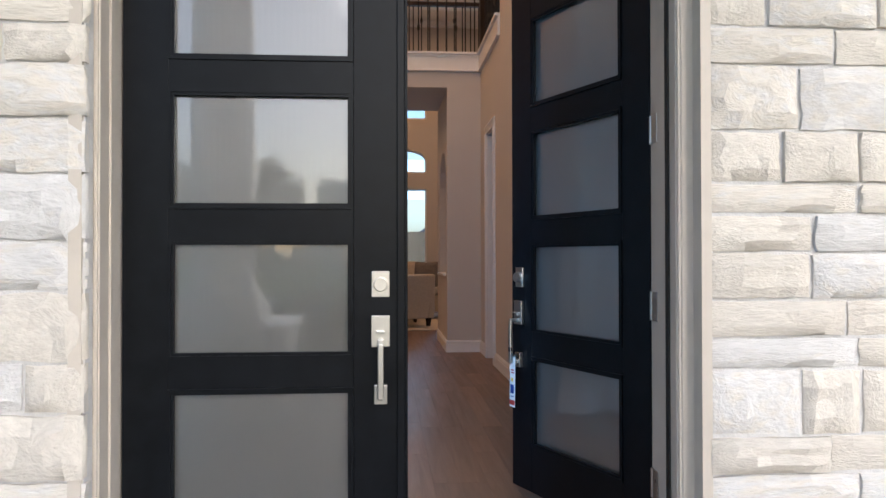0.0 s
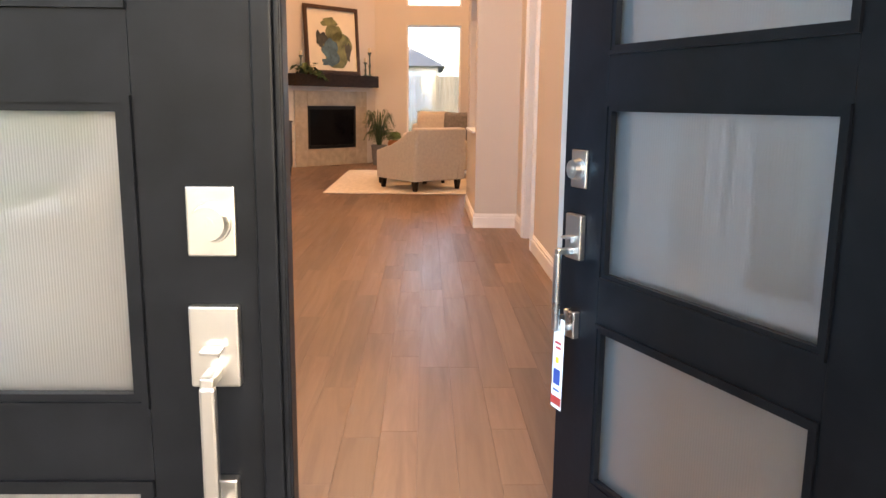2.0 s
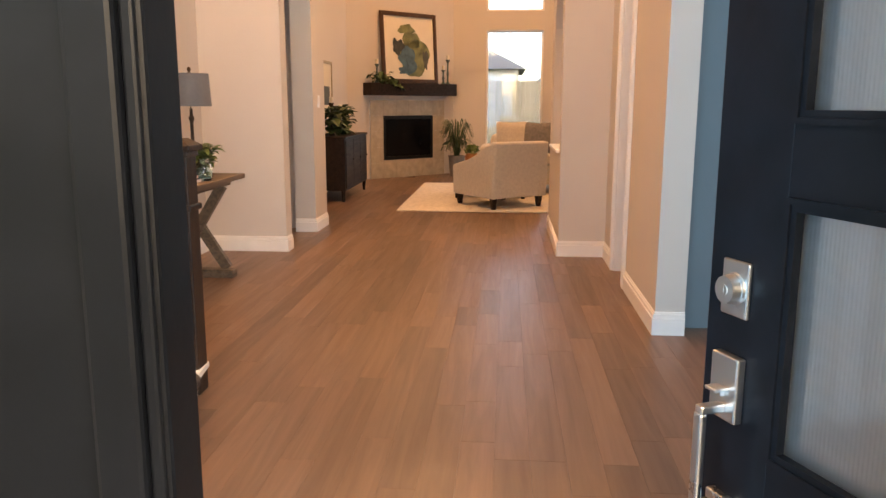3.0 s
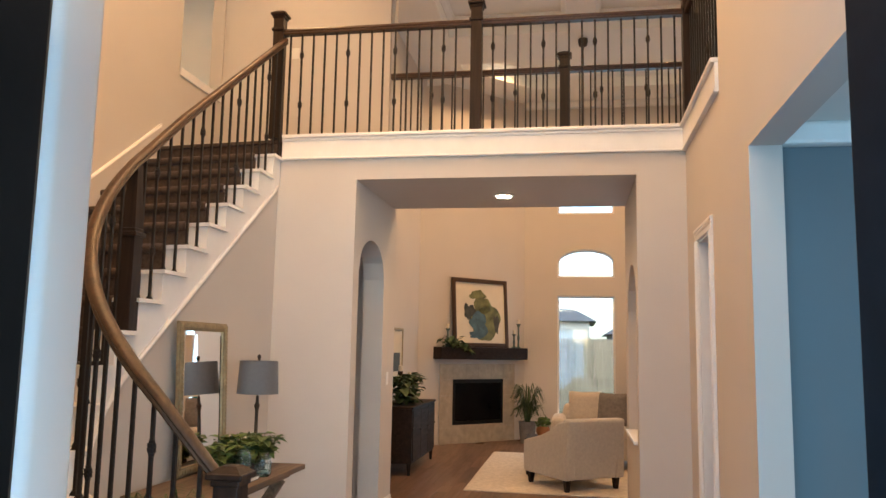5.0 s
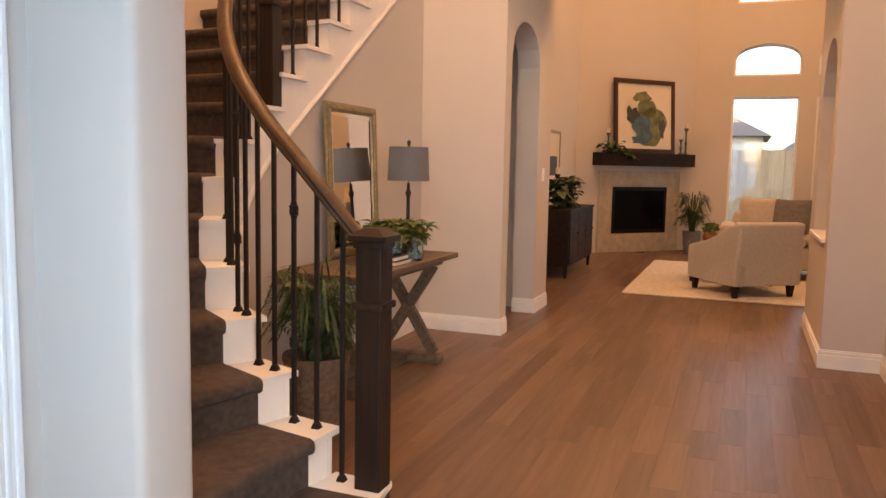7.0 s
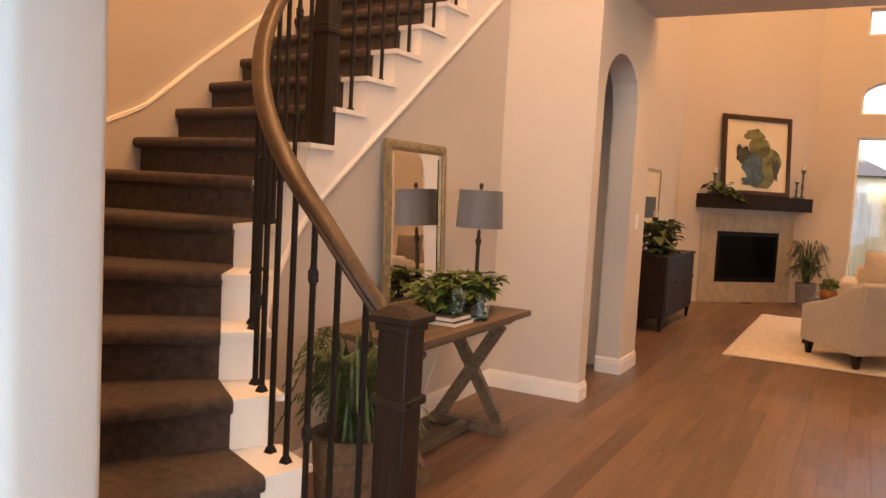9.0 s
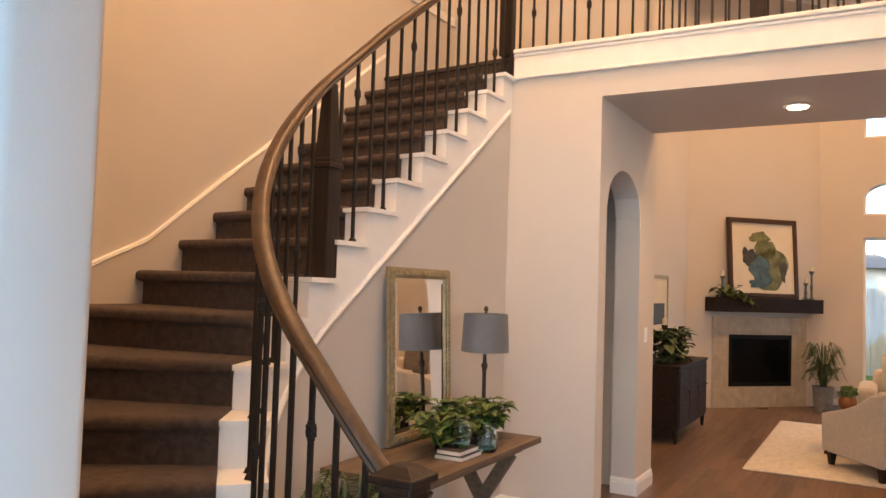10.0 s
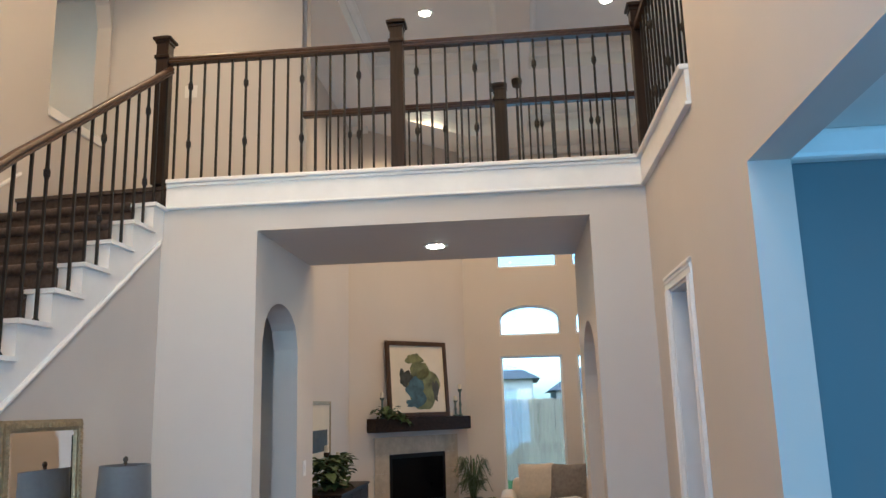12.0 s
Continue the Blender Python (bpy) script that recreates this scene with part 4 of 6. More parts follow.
def door_leaf(name, hinge, s, turn, label):
    """One leaf of the entrance: s = 1 grows to +x from its hinge, -1 to -x; turn in degrees about the hinge."""
    W, H, T = 0.915, 2.265, 0.045
    M = pose(hinge[0], hinge[1], 0, 0, 0, turn)
    d = thing(name, (hinge[0], hinge[1], 0.03), label, "door", "entrance doors")
    d["kind"] = "structure"

    def put(bm):
        if s < 0:
            for v in bm.verts:
                v.co.x = -v.co.x
        bm.transform(M)
        return bm
    zs = [0.247 + 0.494 * i for i in range(4)]
    bm = bmesh.new()
    box(bm, 0.003, 0.150, 0, T, 0.03, H, 0.002)
    box(bm, 0.755, W - 0.002, 0, T, 0.03, H, 0.002)
    low = 0.03
    for z in zs + [H + 0.02]:
        box(bm, 0.150, 0.755, 0.0005, T - 0.0005, low, min(z - 0.018, H))
        low = z + 0.358 + 0.018
    part("frame", put(bm), M_DOOR, d, "black painted door frame")
    for z in zs:
        bm = bmesh.new()     # moulded bead round the pane: outer and inner step, both faces
        for y0, y1 in ((-0.006, 0.012), (T - 0.012, T + 0.006)):
            for o, w, g in ((0.018, 0.009, 0.0), (0.009, 0.010, 0.004)):
                a, b, c, e = 0.168 - o, 0.737 + o, z - o, z + 0.358 + o
                ya, yb = (y0 + g, y1) if y0 < 0.01 else (y0, y1 - g)
                box(bm, a, a + w, ya, yb, c, e)
                box(bm, b - w, b, ya, yb, c, e)
                box(bm, a + w, b - w, ya, yb, c, c + w)
                box(bm, a + w, b - w, ya, yb, e - w, e)
        bead = part("bead", put(bm), M_DOOR, d)
        bm = bmesh.new()
        box(bm, 0.160, 0.745, 0.019, 0.026, z - 0.008, z + 0.366)
        part("pane", put(bm), M_DGLASS, d, "textured obscure glass pane")
    # deadbolt
    xk = W - 0.070
    bm = bmesh.new()
    box(bm, xk - 0.030, xk + 0.030, -0.007, 0.0, 0.923, 1.010, 0.0025)
    db = part("deadbolt_plate", put(bm), M_NICKEL, d, "brushed nickel deadbolt plate")
    bm = bmesh.new()
    rod(bm, (xk, -0.007, 0.966), (xk, -0.012, 0.966), 0.026, 0.025, 24)
    rod(bm, (xk, -0.012, 0.966), (xk, -0.026, 0.966), 0.0235, 0.021, 24)
    part("cylinder", put(bm), M_NICKEL, db, smooth=True)
    bm = bmesh.new()
    rod(bm, (xk, -0.0262, 0.966), (xk, -0.0272, 0.966), 0.0085, 0.0085, 14)
    box(bm, xk - 0.001, xk + 0.001, -0.0278, -0.0268, 0.962, 0.971)
    part("keyway", put(bm), M_NICKEL, db)
    # handle set
    bm = bmesh.new()
    box(bm, xk - 0.031, xk + 0.031, -0.016, 0.0, 0.757, 0.862, 0.003)
    hp = part("handle_plate", put(bm), M_NICKEL, d, "brushed nickel handle plate")
    bm = bmesh.new()
    box(bm, xk - 0.013, xk + 0.013, -0.040, -0.015, 0.806, 0.812, 0.002)
    box(bm, xk - 0.006, xk + 0.006, -0.024, -0.015, 0.797, 0.806)
    part("thumb_latch", put(bm), M_NICKEL, hp)
    bm = bmesh.new()
    box(bm, xk - 0.009, xk + 0.009, -0.058, -0.014, 0.770, 0.784, 0.003)
    box(bm, xk - 0.010, xk + 0.010, -0.060, -0.047, 0.588, 0.772, 0.004)
    box(bm, xk - 0.009, xk + 0.009, -0.058, -0.014, 0.586, 0.600, 0.003)
    part("grip", put(bm), M_NICKEL, d, "brushed nickel pull grip")
    bm = bmesh.new()
    box(bm, xk - 0.022, xk + 0.022, -0.018, 0.0, 0.567, 0.632, 0.003)
    part("grip_foot", put(bm), M_NICKEL, d)
    # inside knob and turn
    bm = bmesh.new()
    rod(bm, (xk, T, 0.805), (xk, T + 0.05, 0.805), 0.012, 0.012, 12)
    box(bm, xk - 0.09, xk + 0.012, T + 0.045, T + 0.060, 0.795, 0.815, 0.004)
    part("lever", put(bm), M_NICKEL, d, "brushed nickel inside lever")
    for z in (0.27, 0.885, 1.50, 2.08) if turn else ():
        bm = bmesh.new()
        rod(bm, (-0.004, 0.002, z - 0.05), (-0.004, 0.002, z + 0.05), 0.007, 0.007, 10)
        box(bm, 0.0, 0.003, 0.004, 0.040, z - 0.05, z + 0.05)
        part("hinge_leaf", put(bm), M_NICKEL, d, "brushed nickel hinge")
    return d, put


left_leaf, put_left = door_leaf("door_1", (-0.765, YD), 1, 0, "black entrance door leaf with four obscure panes, closed")
bm = bmesh.new()   # astragal on the closed leaf
box(bm, 0.900, 0.926, -0.010, 0.0, 0.03, 2.265, 0.003)
box(bm, 0.9135, 0.936, 0.0, 0.040, 0.03, 2.265, 0.003)
box(bm, 0.9265, 0.934, -0.005, -0.0005, 0.03, 2.265, 0.002)
part("astragal", put_left(bm), M_DOOR, left_leaf, "black astragal strip")
right_leaf, put_right = door_leaf("door_2", (1.022, 2.83), -1, -67.5, "black entrance door leaf with four obscure panes, ajar")

for z in (0.27, 0.885, 1.50, 2.08):
    bm = bmesh.new()
    box(bm, 1.0228, 1.0258, 2.768, 2.824, z - 0.05, z + 0.05, 0.001)
    plate = part("hinge_plate", bm, M_NICKEL, right_leaf, "brushed nickel hinge plate")
    for dz in (-0.033, 0.0, 0.033):
        bm = bmesh.new()
        rod(bm, (1.0226, 2.788, z + dz), (1.0216, 2.788, z + dz), 0.006, 0.005, 10)
        part("screw", bm, M_NICKEL, plate)

# hang tag on the open leaf
tag = thing("hang_tag", tuple(pose(1.022, 2.83, 0, 0, 0, -67.5) @ Vector((-0.845, -0.06, 0.6))), "white printed hang tag on the pull handle", "tag")


def tag_piece(name, x0, x1, z0, z1, y, material):
    bm = bmesh.new()
    box(bm, 0.845 + x0, 0.845 + x1, y, y + 0.0006, z0, z1)
    for v in bm.verts:
        v.co.y -= 0.012 * (0.62 - v.co.z)
    part(name, put_right(bm), material, tag)


tag_piece("card", -0.022, 0.022, 0.392, 0.615, -0.041, M_TAGW)
tag_piece("print_bar", -0.014, 0.014, 0.452, 0.490, -0.0425, M_TAGB)
tag_piece("print_bar", -0.0215, 0.0215, 0.401, 0.422, -0.0425, M_TAGR)
tag_piece("print_bar", -0.006, 0.008, 0.505, 0.520, -0.0425, M_TAGY)
tag_piece("print_bar", -0.013, 0.013, 0.552, 0.558, -0.0425, M_TAGR)
tag_piece("print_bar", -0.013, 0.009, 0.540, 0.546, -0.0425, M_TAGR)
tag_piece("print_bar", -0.013, 0.013, 0.436, 0.440, -0.0425, M_TAGB)
bm = bmesh.new()
box(bm, 0.841, 0.849, -0.0435, -0.030, 0.596, 0.625)
part("loop", put_right(bm), M_RUBBER, tag)

bm = bmesh.new()   # frame: jambs, stops, outer moulding, sill
for x0, x1 in ((-0.80, -0.768), (1.026, 1.10)):
    box(bm, x0 + 0.001, x1 - 0.001, 2.70, 3.03, 0.0, 2.30, 0.002)
box(bm, -0.768, 1.026, 2.70, 3.03, 2.268, 2.299, 0.002)
for x0, x1 in ((-0.84, -0.775), (1.033, 1.12)):
    box(bm, x0, x1, 2.62, 2.699, 0.0, 2.36, 0.004)
    box(bm, x0 + 0.012, x1 - 0.024, 2.605, 2.62, 0.0, 2.36, 0.005)
    box(bm, x0 + 0.05 if x0 < 0 else x0 + 0.004, x1 - 0.004 if x0 < 0 else x0 + 0.014, 2.610, 2.621, 0.0, 2.36, 0.003)
box(bm, -0.775, 1.033, 2.62, 2.699, 2.30, 2.36, 0.004)
solid("trim_entrance_frame", bm, M_BEIGE, "beige painted entrance frame", "door frame")
bm = bmesh.new()
box(bm, -0.768, 1.026, 2.68, 3.02, -0.02, 0.018, 0.004)
solid("threshold", bm, M_NICKEL, "metal door threshold", "threshold")
# Dark gap between jamb and moulding, put in as a black strip.
bm = bmesh.new()
box(bm, 1.0262, 1.0325, 2.672, 2.6985, 0.02, 2.29)
solid("trim_gap_strip", bm, M_RUBBER, "black strip drawn as the dark gap along the jamb", "weatherstrip")
casing("trim_entrance_inside", 'x', 3.03, 1, -0.80, 1.10, 2.30)
for x0, x1 in ((-0.838, -0.80), (1.085, 1.118)):
    bm = bmesh.new()
    box(bm, x0, x1, 2.54, 2.619, 0.0, 2.5)
    solid("trim_mortar_return", bm, M_BEIGE, "beige return beside the stone", "trim")

# porch
bm = bmesh.new()
box(bm, -4.6, 4.6, -1.6, 2.85, -0.25, -0.002)
solid("porch_floor", bm, M_CONC, "grey concrete porch floor", "porch")
bm = bmesh.new()
# Out of view; set this high so more sky light reaches the door.
box(bm, -4.6, 4.6, -1.9, 2.57, 5.5, 5.65)
box(bm, -4.6, 4.6, -1.7, -1.2, 5.1, 5.5)
solid("porch_ceiling", bm, M_CEIL, "pale porch ceiling and beam", "ceiling")
for x in (-1.03, 1.45):
    y = -0.08
    c = thing("porch_column", (x, y, 0), "white round column on a square pedestal", "column", "porch columns")
    bm = bmesh.new()
    box(bm, x - 0.47, x + 0.47, y - 0.47, y + 0.47, -0.1, 0.55, 0.012)
    part("pedestal", bm, M_TRIM, c, "white painted pedestal")
    bm = bmesh.new()
    box(bm, x - 0.51, x + 0.51, y - 0.51, y + 0.51, 0.551, 0.62, 0.012)
    part("pedestal_cap", bm, M_TRIM, c)
    bm = bmesh.new()
    box(bm, x - 0.30, x + 0.30, y - 0.30, y + 0.30, 0.621, 0.74, 0.008)
    part("plinth", bm, M_TRIM, c)
    bm = bmesh.new()
    lathe(bm, (x, y, 0.741), [(0.27, 0), (0.29, 0.03), (0.27, 0.065), (0.235, 0.09), (0.225, 0.12), (0.22, 0.16), (0.22, 1.2), (0.19, 4.2), (0.21, 4.22), (0.24, 4.3), (0.25, 4.36)], 32)
    part("shaft", bm, M_TRIM, c, "white painted round shaft", smooth=True)

# stone facing: rough blocks in courses on both sides of the doorway
rnd = random.Random(11)


def stone_mesh(i):
    bm = bmesh.new()
    nx, nz = 6, 4
    g = [[None] * (nz + 1) for _ in range(nx + 1)]
    for a in range(nx + 1):
        for b in range(nz + 1):
            edge = a in (0, nx) or b in (0, nz)
            x, z = a / nx - 0.5, b / nz - 0.5
            dy = 0.30 + rnd.uniform(-0.05, 0.05) if edge else rnd.uniform(-0.2, 0.2)
            g[a][b] = bm.verts.new((x + (rnd.uniform(-0.012, 0.012) if edge else rnd.uniform(-0.05, 0.05)), -0.5 + dy, z + (rnd.uniform(-0.03, 0.03) if edge else rnd.uniform(-0.06, 0.06))))
    for a in range(nx):
        for b in range(nz):
            bm.faces.new([g[a][b], g[a + 1][b], g[a + 1][b + 1], g[a][b + 1]])
    rim = [g[a][0] for a in range(nx + 1)] + [g[nx][b] for b in range(1, nz + 1)] + [g[a][nz] for a in range(nx - 1, -1, -1)] + [g[0][b] for b in range(nz - 1, 0, -1)]
    bk = [bm.verts.new((v.co.x, 0.5, v.co.z)) for v in rim]
    for i2 in range(len(rim)):
        j = (i2 + 1) % len(rim)
        bm.faces.new([rim[j], rim[i2], bk[i2], bk[j]])
    bm.faces.new(bk[::-1])
    return finish(bm, "stone", M_STONE, True)


STONES = [stone_mesh(i) for i in range(10)]
for side, nm in ((-1, "stone_wall_west"), (1, "stone_wall_east")):
    bm = bmesh.new()
    if side < 0:
        box(bm, -4.5, -0.795, 2.557, 2.848, -0.2, 5.5)
    else:
        box(bm, 1.10, 4.5, 2.557, 2.848, -0.2, 5.5)
    sw = solid(nm, bm, M_MORTAR, "pale mortar behind white limestone blocks", "stone wall")
    z = -0.02
    row = 0
    while z < 2.75:
        h = rnd.choice((0.21, 0.15, 0.12, 0.165, 0.20, 0.10))
        x = 0.0
        while x < 1.75:
            w = rnd.uniform(0.28, 0.62) * (0.6 if row % 3 == 1 else 1.0)
            xc = 1.108 + x + w / 2 if side > 0 else -0.785 - x - w / 2
            o = new("stone", rnd.choice(STONES))
            o.parent = sw
            o.location = (xc, 2.555 + rnd.uniform(-0.008, 0.008), z + h / 2)
            o.scale = ((w - 0.013) * rnd.choice((-1, 1)), 0.048, (h - 0.011) * rnd.choice((-1, 1)))
            x += w
        z += h
        row += 1
bm = bmesh.new()
box(bm, -0.85, 1.15, 2.56, 2.848, 2.36, 2.88)
solid("stone_lintel", bm, M_STONE, "white limestone over the doorway", "stone wall")

# ---------------------------------------------------------------- garden, street, neighbours
bm = bmesh.new()
for x0, x1, y0, y1 in ((-400, 400, -400, -1.6), (-400, -4.6, -1.6, 2.85), (4.6, 400, -1.6, 2.85), (-400, -6.0, 2.85, 16.9), (6.0, 400, 2.85, 16.9), (-400, 400, 16.9, 400)):
    v = [bm.verts.new(p) for p in ((x0, y0, -0.2), (x1, y0, -0.2), (x1, y1, -0.2), (x0, y1, -0.2))]
    bm.faces.new(v)
solid("ground", bm, M_GRASS, "green lawn", "ground")
bm = bmesh.new()
box(bm, -0.1, 1.5, -9.0, -1.6, -0.25, -0.16, 0.01)
box(bm, -60, 60, -10.4, -9.0, -0.25, -0.16, 0.01)
solid("pavement", bm, M_CONC, "pale concrete garden path and sidewalk", "pavement")
bm = bmesh.new()
box(bm, -200, 200, -19.0, -12.0, -0.4, -0.195)
solid("road", bm, M_ROADSURF, "grey asphalt street", "road")


def tree(x, y, h, r, seed, label):
    rd = random.Random(seed)
    t = thing("tree", (x, y, -0.2), label, "tree", "street trees")
    bm = bmesh.new()
    rod(bm, (x, y, -0.25), (x + 0.1, y, h * 0.45), h * 0.035, h * 0.022, 9)
    ends = []
    for i in range(9):
        a = 2 * math.pi * i / 9 + rd.random()
        e = (x + 0.1 + math.cos(a) * r * rd.uniform(0.35, 0.75), y + math.sin(a) * r * rd.uniform(0.35, 0.75), h * rd.uniform(0.55, 0.9))
        rod(bm, (x + 0.1, y, h * rd.uniform(0.32, 0.45)), e, h * 0.014, h * 0.004, 6)
        ends.append(e)
    part("trunk", bm, M_BARK, t)
    bm = bmesh.new()
    for e in ends + [(x, y, h * 0.85)]:
        tree_leaves(bm, e, r * 0.42, h * 0.17, 260, 0.16, rd)
    part("crown", bm, M_LEAF, t, "uneven crown of small leaves")


for i, (x, y, h, r) in enumerate(((-7.2, -45, 7.4, 2.3), (-3.0, -47, 6.2, 1.6), (4.5, -46, 7.5, 2.6), (-14.5, -48, 8.0, 3.0), (12, -47, 8, 3.0))):
    tree(x, y, h, r, 40 + i, "broad leafy street tree beyond the road")


wood = random.Random(5)
bm = bmesh.new()
for i in range(90):
    tree_leaves(bm, (-70 + i * 1.55 + wood.uniform(-0.6, 0.6), -66 + wood.uniform(-3, 3), wood.uniform(0.6, 1.9)), wood.uniform(1.2, 2.2), wood.uniform(0.9, 2.2), 110, 0.42, wood)
far = solid("far_woods", bm, M_LEAF, "low line of green trees beyond the street", "trees")
far["kind"] = "stuff"


def shrub(x, y, r, h, material, label, seed):
    rd = random.Random(seed)
    s = thing("shrub", (x, y, -0.2), label, "shrub", "porch shrubs")
    bm = bmesh.new()
    for i in range(7):
        a = 2 * math.pi * i / 7
        rod(bm, (x, y, -0.22), (x + math.cos(a) * r * 0.6, y + math.sin(a) * r * 0.6, -0.2 + h * 0.7), 0.012, 0.005, 5)
    part("stems", bm, M_BARK, s)
    bm = bmesh.new()
    tree_leaves(bm, (x, y, -0.2 + h * 0.55), r, h * 0.45, 900, 0.05, rd)
    part("foliage", bm, material, s)


M_GOLDLEAF = mat("yellow_green_leaves", (0.20, 0.18, 0.035), 0.6, vary=0.4, scale=9, per_piece=0.4)
M_RUST = mat("rust_red_leaves", (0.19, 0.075, 0.035), 0.6, vary=0.4, scale=9, per_piece=0.4)
for i, (x, y, r, h, m, lb) in enumerate(((-0.52, -2.6, 0.30, 1.0, M_GOLDLEAF, "yellow-green shrub beside the path"), (-1.4, -4.6, 0.4, 0.8, M_GOLDLEAF, "yellow-green shrub beside the path"),
                                         (-2.6, -7.8, 0.7, 0.8, M_RUST, "rust-red low shrub on the lawn"), (-0.9, -8.3, 0.6, 0.7, M_RUST, "rust-red low shrub on the lawn"), (2.2, -3.2, 0.5, 0.9, M_LEAF, "green shrub beside the path"))):
    shrub(x, y, r, h, m, lb, 70 + i)

# back garden: fence and neighbouring houses
fence = thing("fence", (0.5, 24.5, -0.2), "weathered cedar privacy fence", "fence")
for y, z in ((24.56, 0.2), (24.56, 1.0), (24.56, 1.6)):
    bm = bmesh.new()
    box(bm, -8, 10, y, y + 0.04, z, z + 0.09)
    part("fence_rail", bm, M_FENCE, fence)
bm = bmesh.new()
box(bm, -0.068, 0.068, -0.009, 0.009, 0, 2.05, 0.003)
picket = finish(bm, "picket", M_FENCE)
for i in range(126):
    o = new("picket", picket)
    o.parent = fence
    o.matrix_parent_inverse = Matrix.Translation(fence.location).inverted()
    o.location = (-8 + i * 0.142, 24.54, -0.18 + 0.01 * math.sin(i * 2.3))


def house(x, y, w, d, h, roof, label):
    hs = thing("house", (x, y, -0.2), label, "house", "neighbouring houses")
    bm = bmesh.new()
    box(bm, x - w / 2, x + w / 2, y, y + d, -0.2, h)
    body = part("wall", bm, M_SIDING, hs)
    bm = bmesh.new()
    o = 0.4
    hexa(bm, [(x - w / 2 - o, y - o, h), (x + w / 2 + o, y - o, h), (x + w / 2 + o, y + d + o, h), (x - w / 2 - o, y + d + o, h),
              (x - w * 0.16, y + d / 2 - 0.2, h + roof), (x + w * 0.16, y + d / 2 - 0.2, h + roof), (x + w * 0.16, y + d / 2 + 0.2, h + roof), (x - w * 0.16, y + d / 2 + 0.2, h + roof)])
    part("roof", bm, M_ROOF, hs, "grey shingle hip roof")
    for i in (-1, 0, 1):
        for z in (1.0, 3.7):
            if z + 1.5 > h:
                continue
            bm = bmesh.new()
            box(bm, x + i * w * 0.28 - 0.5, x + i * w * 0.28 + 0.5, y - 0.03, y + 0.02, z, z + 1.3)
            wnd = part("window", bm, M_TRIM, hs)
            bm = bmesh.new()
            box(bm, x + i * w * 0.28 - 0.43, x + i * w * 0.28 + 0.43, y - 0.045, y - 0.031, z + 0.07, z + 1.23)
            part("pane", bm, M_FBGLASS, wnd)


house(-4.5, 46, 11, 9, 3.1, 2.4, "pale house with grey hip roof")
house(7.4, 50, 10, 9, 2.5, 2.6, "pale single-storey house with grey hip roof")
house(-19, 48, 11, 9, 5.4, 2.8, "pale two-storey house with grey hip roof")

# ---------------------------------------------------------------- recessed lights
# Same fixture at every spot, also at the fill lamps added out of view.
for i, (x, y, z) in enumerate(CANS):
    c = thing("recessed_or_fill_light", (x, y, z), "white recessed ceiling light, lit; foyer, landing and hall ones added", "ceiling light", "recessed lights")
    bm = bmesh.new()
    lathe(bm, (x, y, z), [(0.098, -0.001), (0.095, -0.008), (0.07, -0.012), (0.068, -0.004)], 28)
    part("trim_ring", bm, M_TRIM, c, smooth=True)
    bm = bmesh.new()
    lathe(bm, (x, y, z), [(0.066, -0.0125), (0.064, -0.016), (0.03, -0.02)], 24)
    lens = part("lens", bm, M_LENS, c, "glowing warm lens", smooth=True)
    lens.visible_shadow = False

# ceiling fan on its rod
fan = thing("ceiling_fan", (0.42, 13.6, 6.05), "bronze ceiling fan on a long rod", "ceiling fan")
bm = bmesh.new()
lathe(bm, (0.42, 13.6, 5.93), [(0.025, 0), (0.06, 0.02), (0.07, 0.08), (0.07, 0.118)], 20)
part("canopy", bm, M_BRONZE, fan, smooth=True)
bm = bmesh.new()
rod(bm, (0.42, 13.6, 4.35), (0.42, 13.6, 5.94), 0.012, 0.012, 10)
part("rod", bm, M_BRONZE, fan)
bm = bmesh.new()
lathe(bm, (0.42, 13.6, 4.12), [(0.05, 0), (0.12, 0.04), (0.13, 0.14), (0.06, 0.22), (0.02, 0.24)], 20)
part("motor", bm, M_BRONZE, fan, smooth=True)
for i in range(5):
    a = 2 * math.pi * i / 5
    bm = bmesh.new()
    box(bm, 0.12, 0.68, -0.06, 0.06, -0.006, 0.006, 0.003)
    bm.transform(pose(0.42, 13.6, 4.18, 8, 0, math.degrees(a)))
    part("blade", bm, M_DARKWOOD, fan)

# ---------------------------------------------------------------- foyer things
XT0, XT1, YT0, YT1, ZT = -2.13, -1.57, 6.62, 8.01, 0.735
table = thing("console_table", (-1.86, 7.27, 0), "weathered wood console table with crossed legs", "console table")
bm = bmesh.new()
for i in range(4):
    x0 = XT0 + (XT1 - XT0) * i / 4
    box(bm, x0 + 0.0006, x0 + (XT1 - XT0) / 4 - 0.0006, YT0, YT1, ZT - 0.034, ZT, 0.003)
part("tabletop", bm, M_TABLE, table, "plank top of weathered wood")
bm = bmesh.new()
box(bm, XT0 + 0.06, XT1 - 0.06, YT0 + 0.14, YT1 - 0.14, ZT - 0.07, ZT - 0.035, 0.003)
part("apron", bm, M_TABLE, table)


def board(bm, a, b, w, t, axis):
    """A board from a to b, w wide, t thick along the axis given."""
    a, b = Vector(a), Vector(b)
    d = (b - a).normalized()
    n = Vector(axis)
    s = d.cross(n).normalized()
    q = []
    for p in (a, b):
        for u, v in ((-1, -1), (1, -1), (1, 1), (-1, 1)):
            q.append(p + s * u * w / 2 + n * v * t / 2)
    hexa(bm, q)


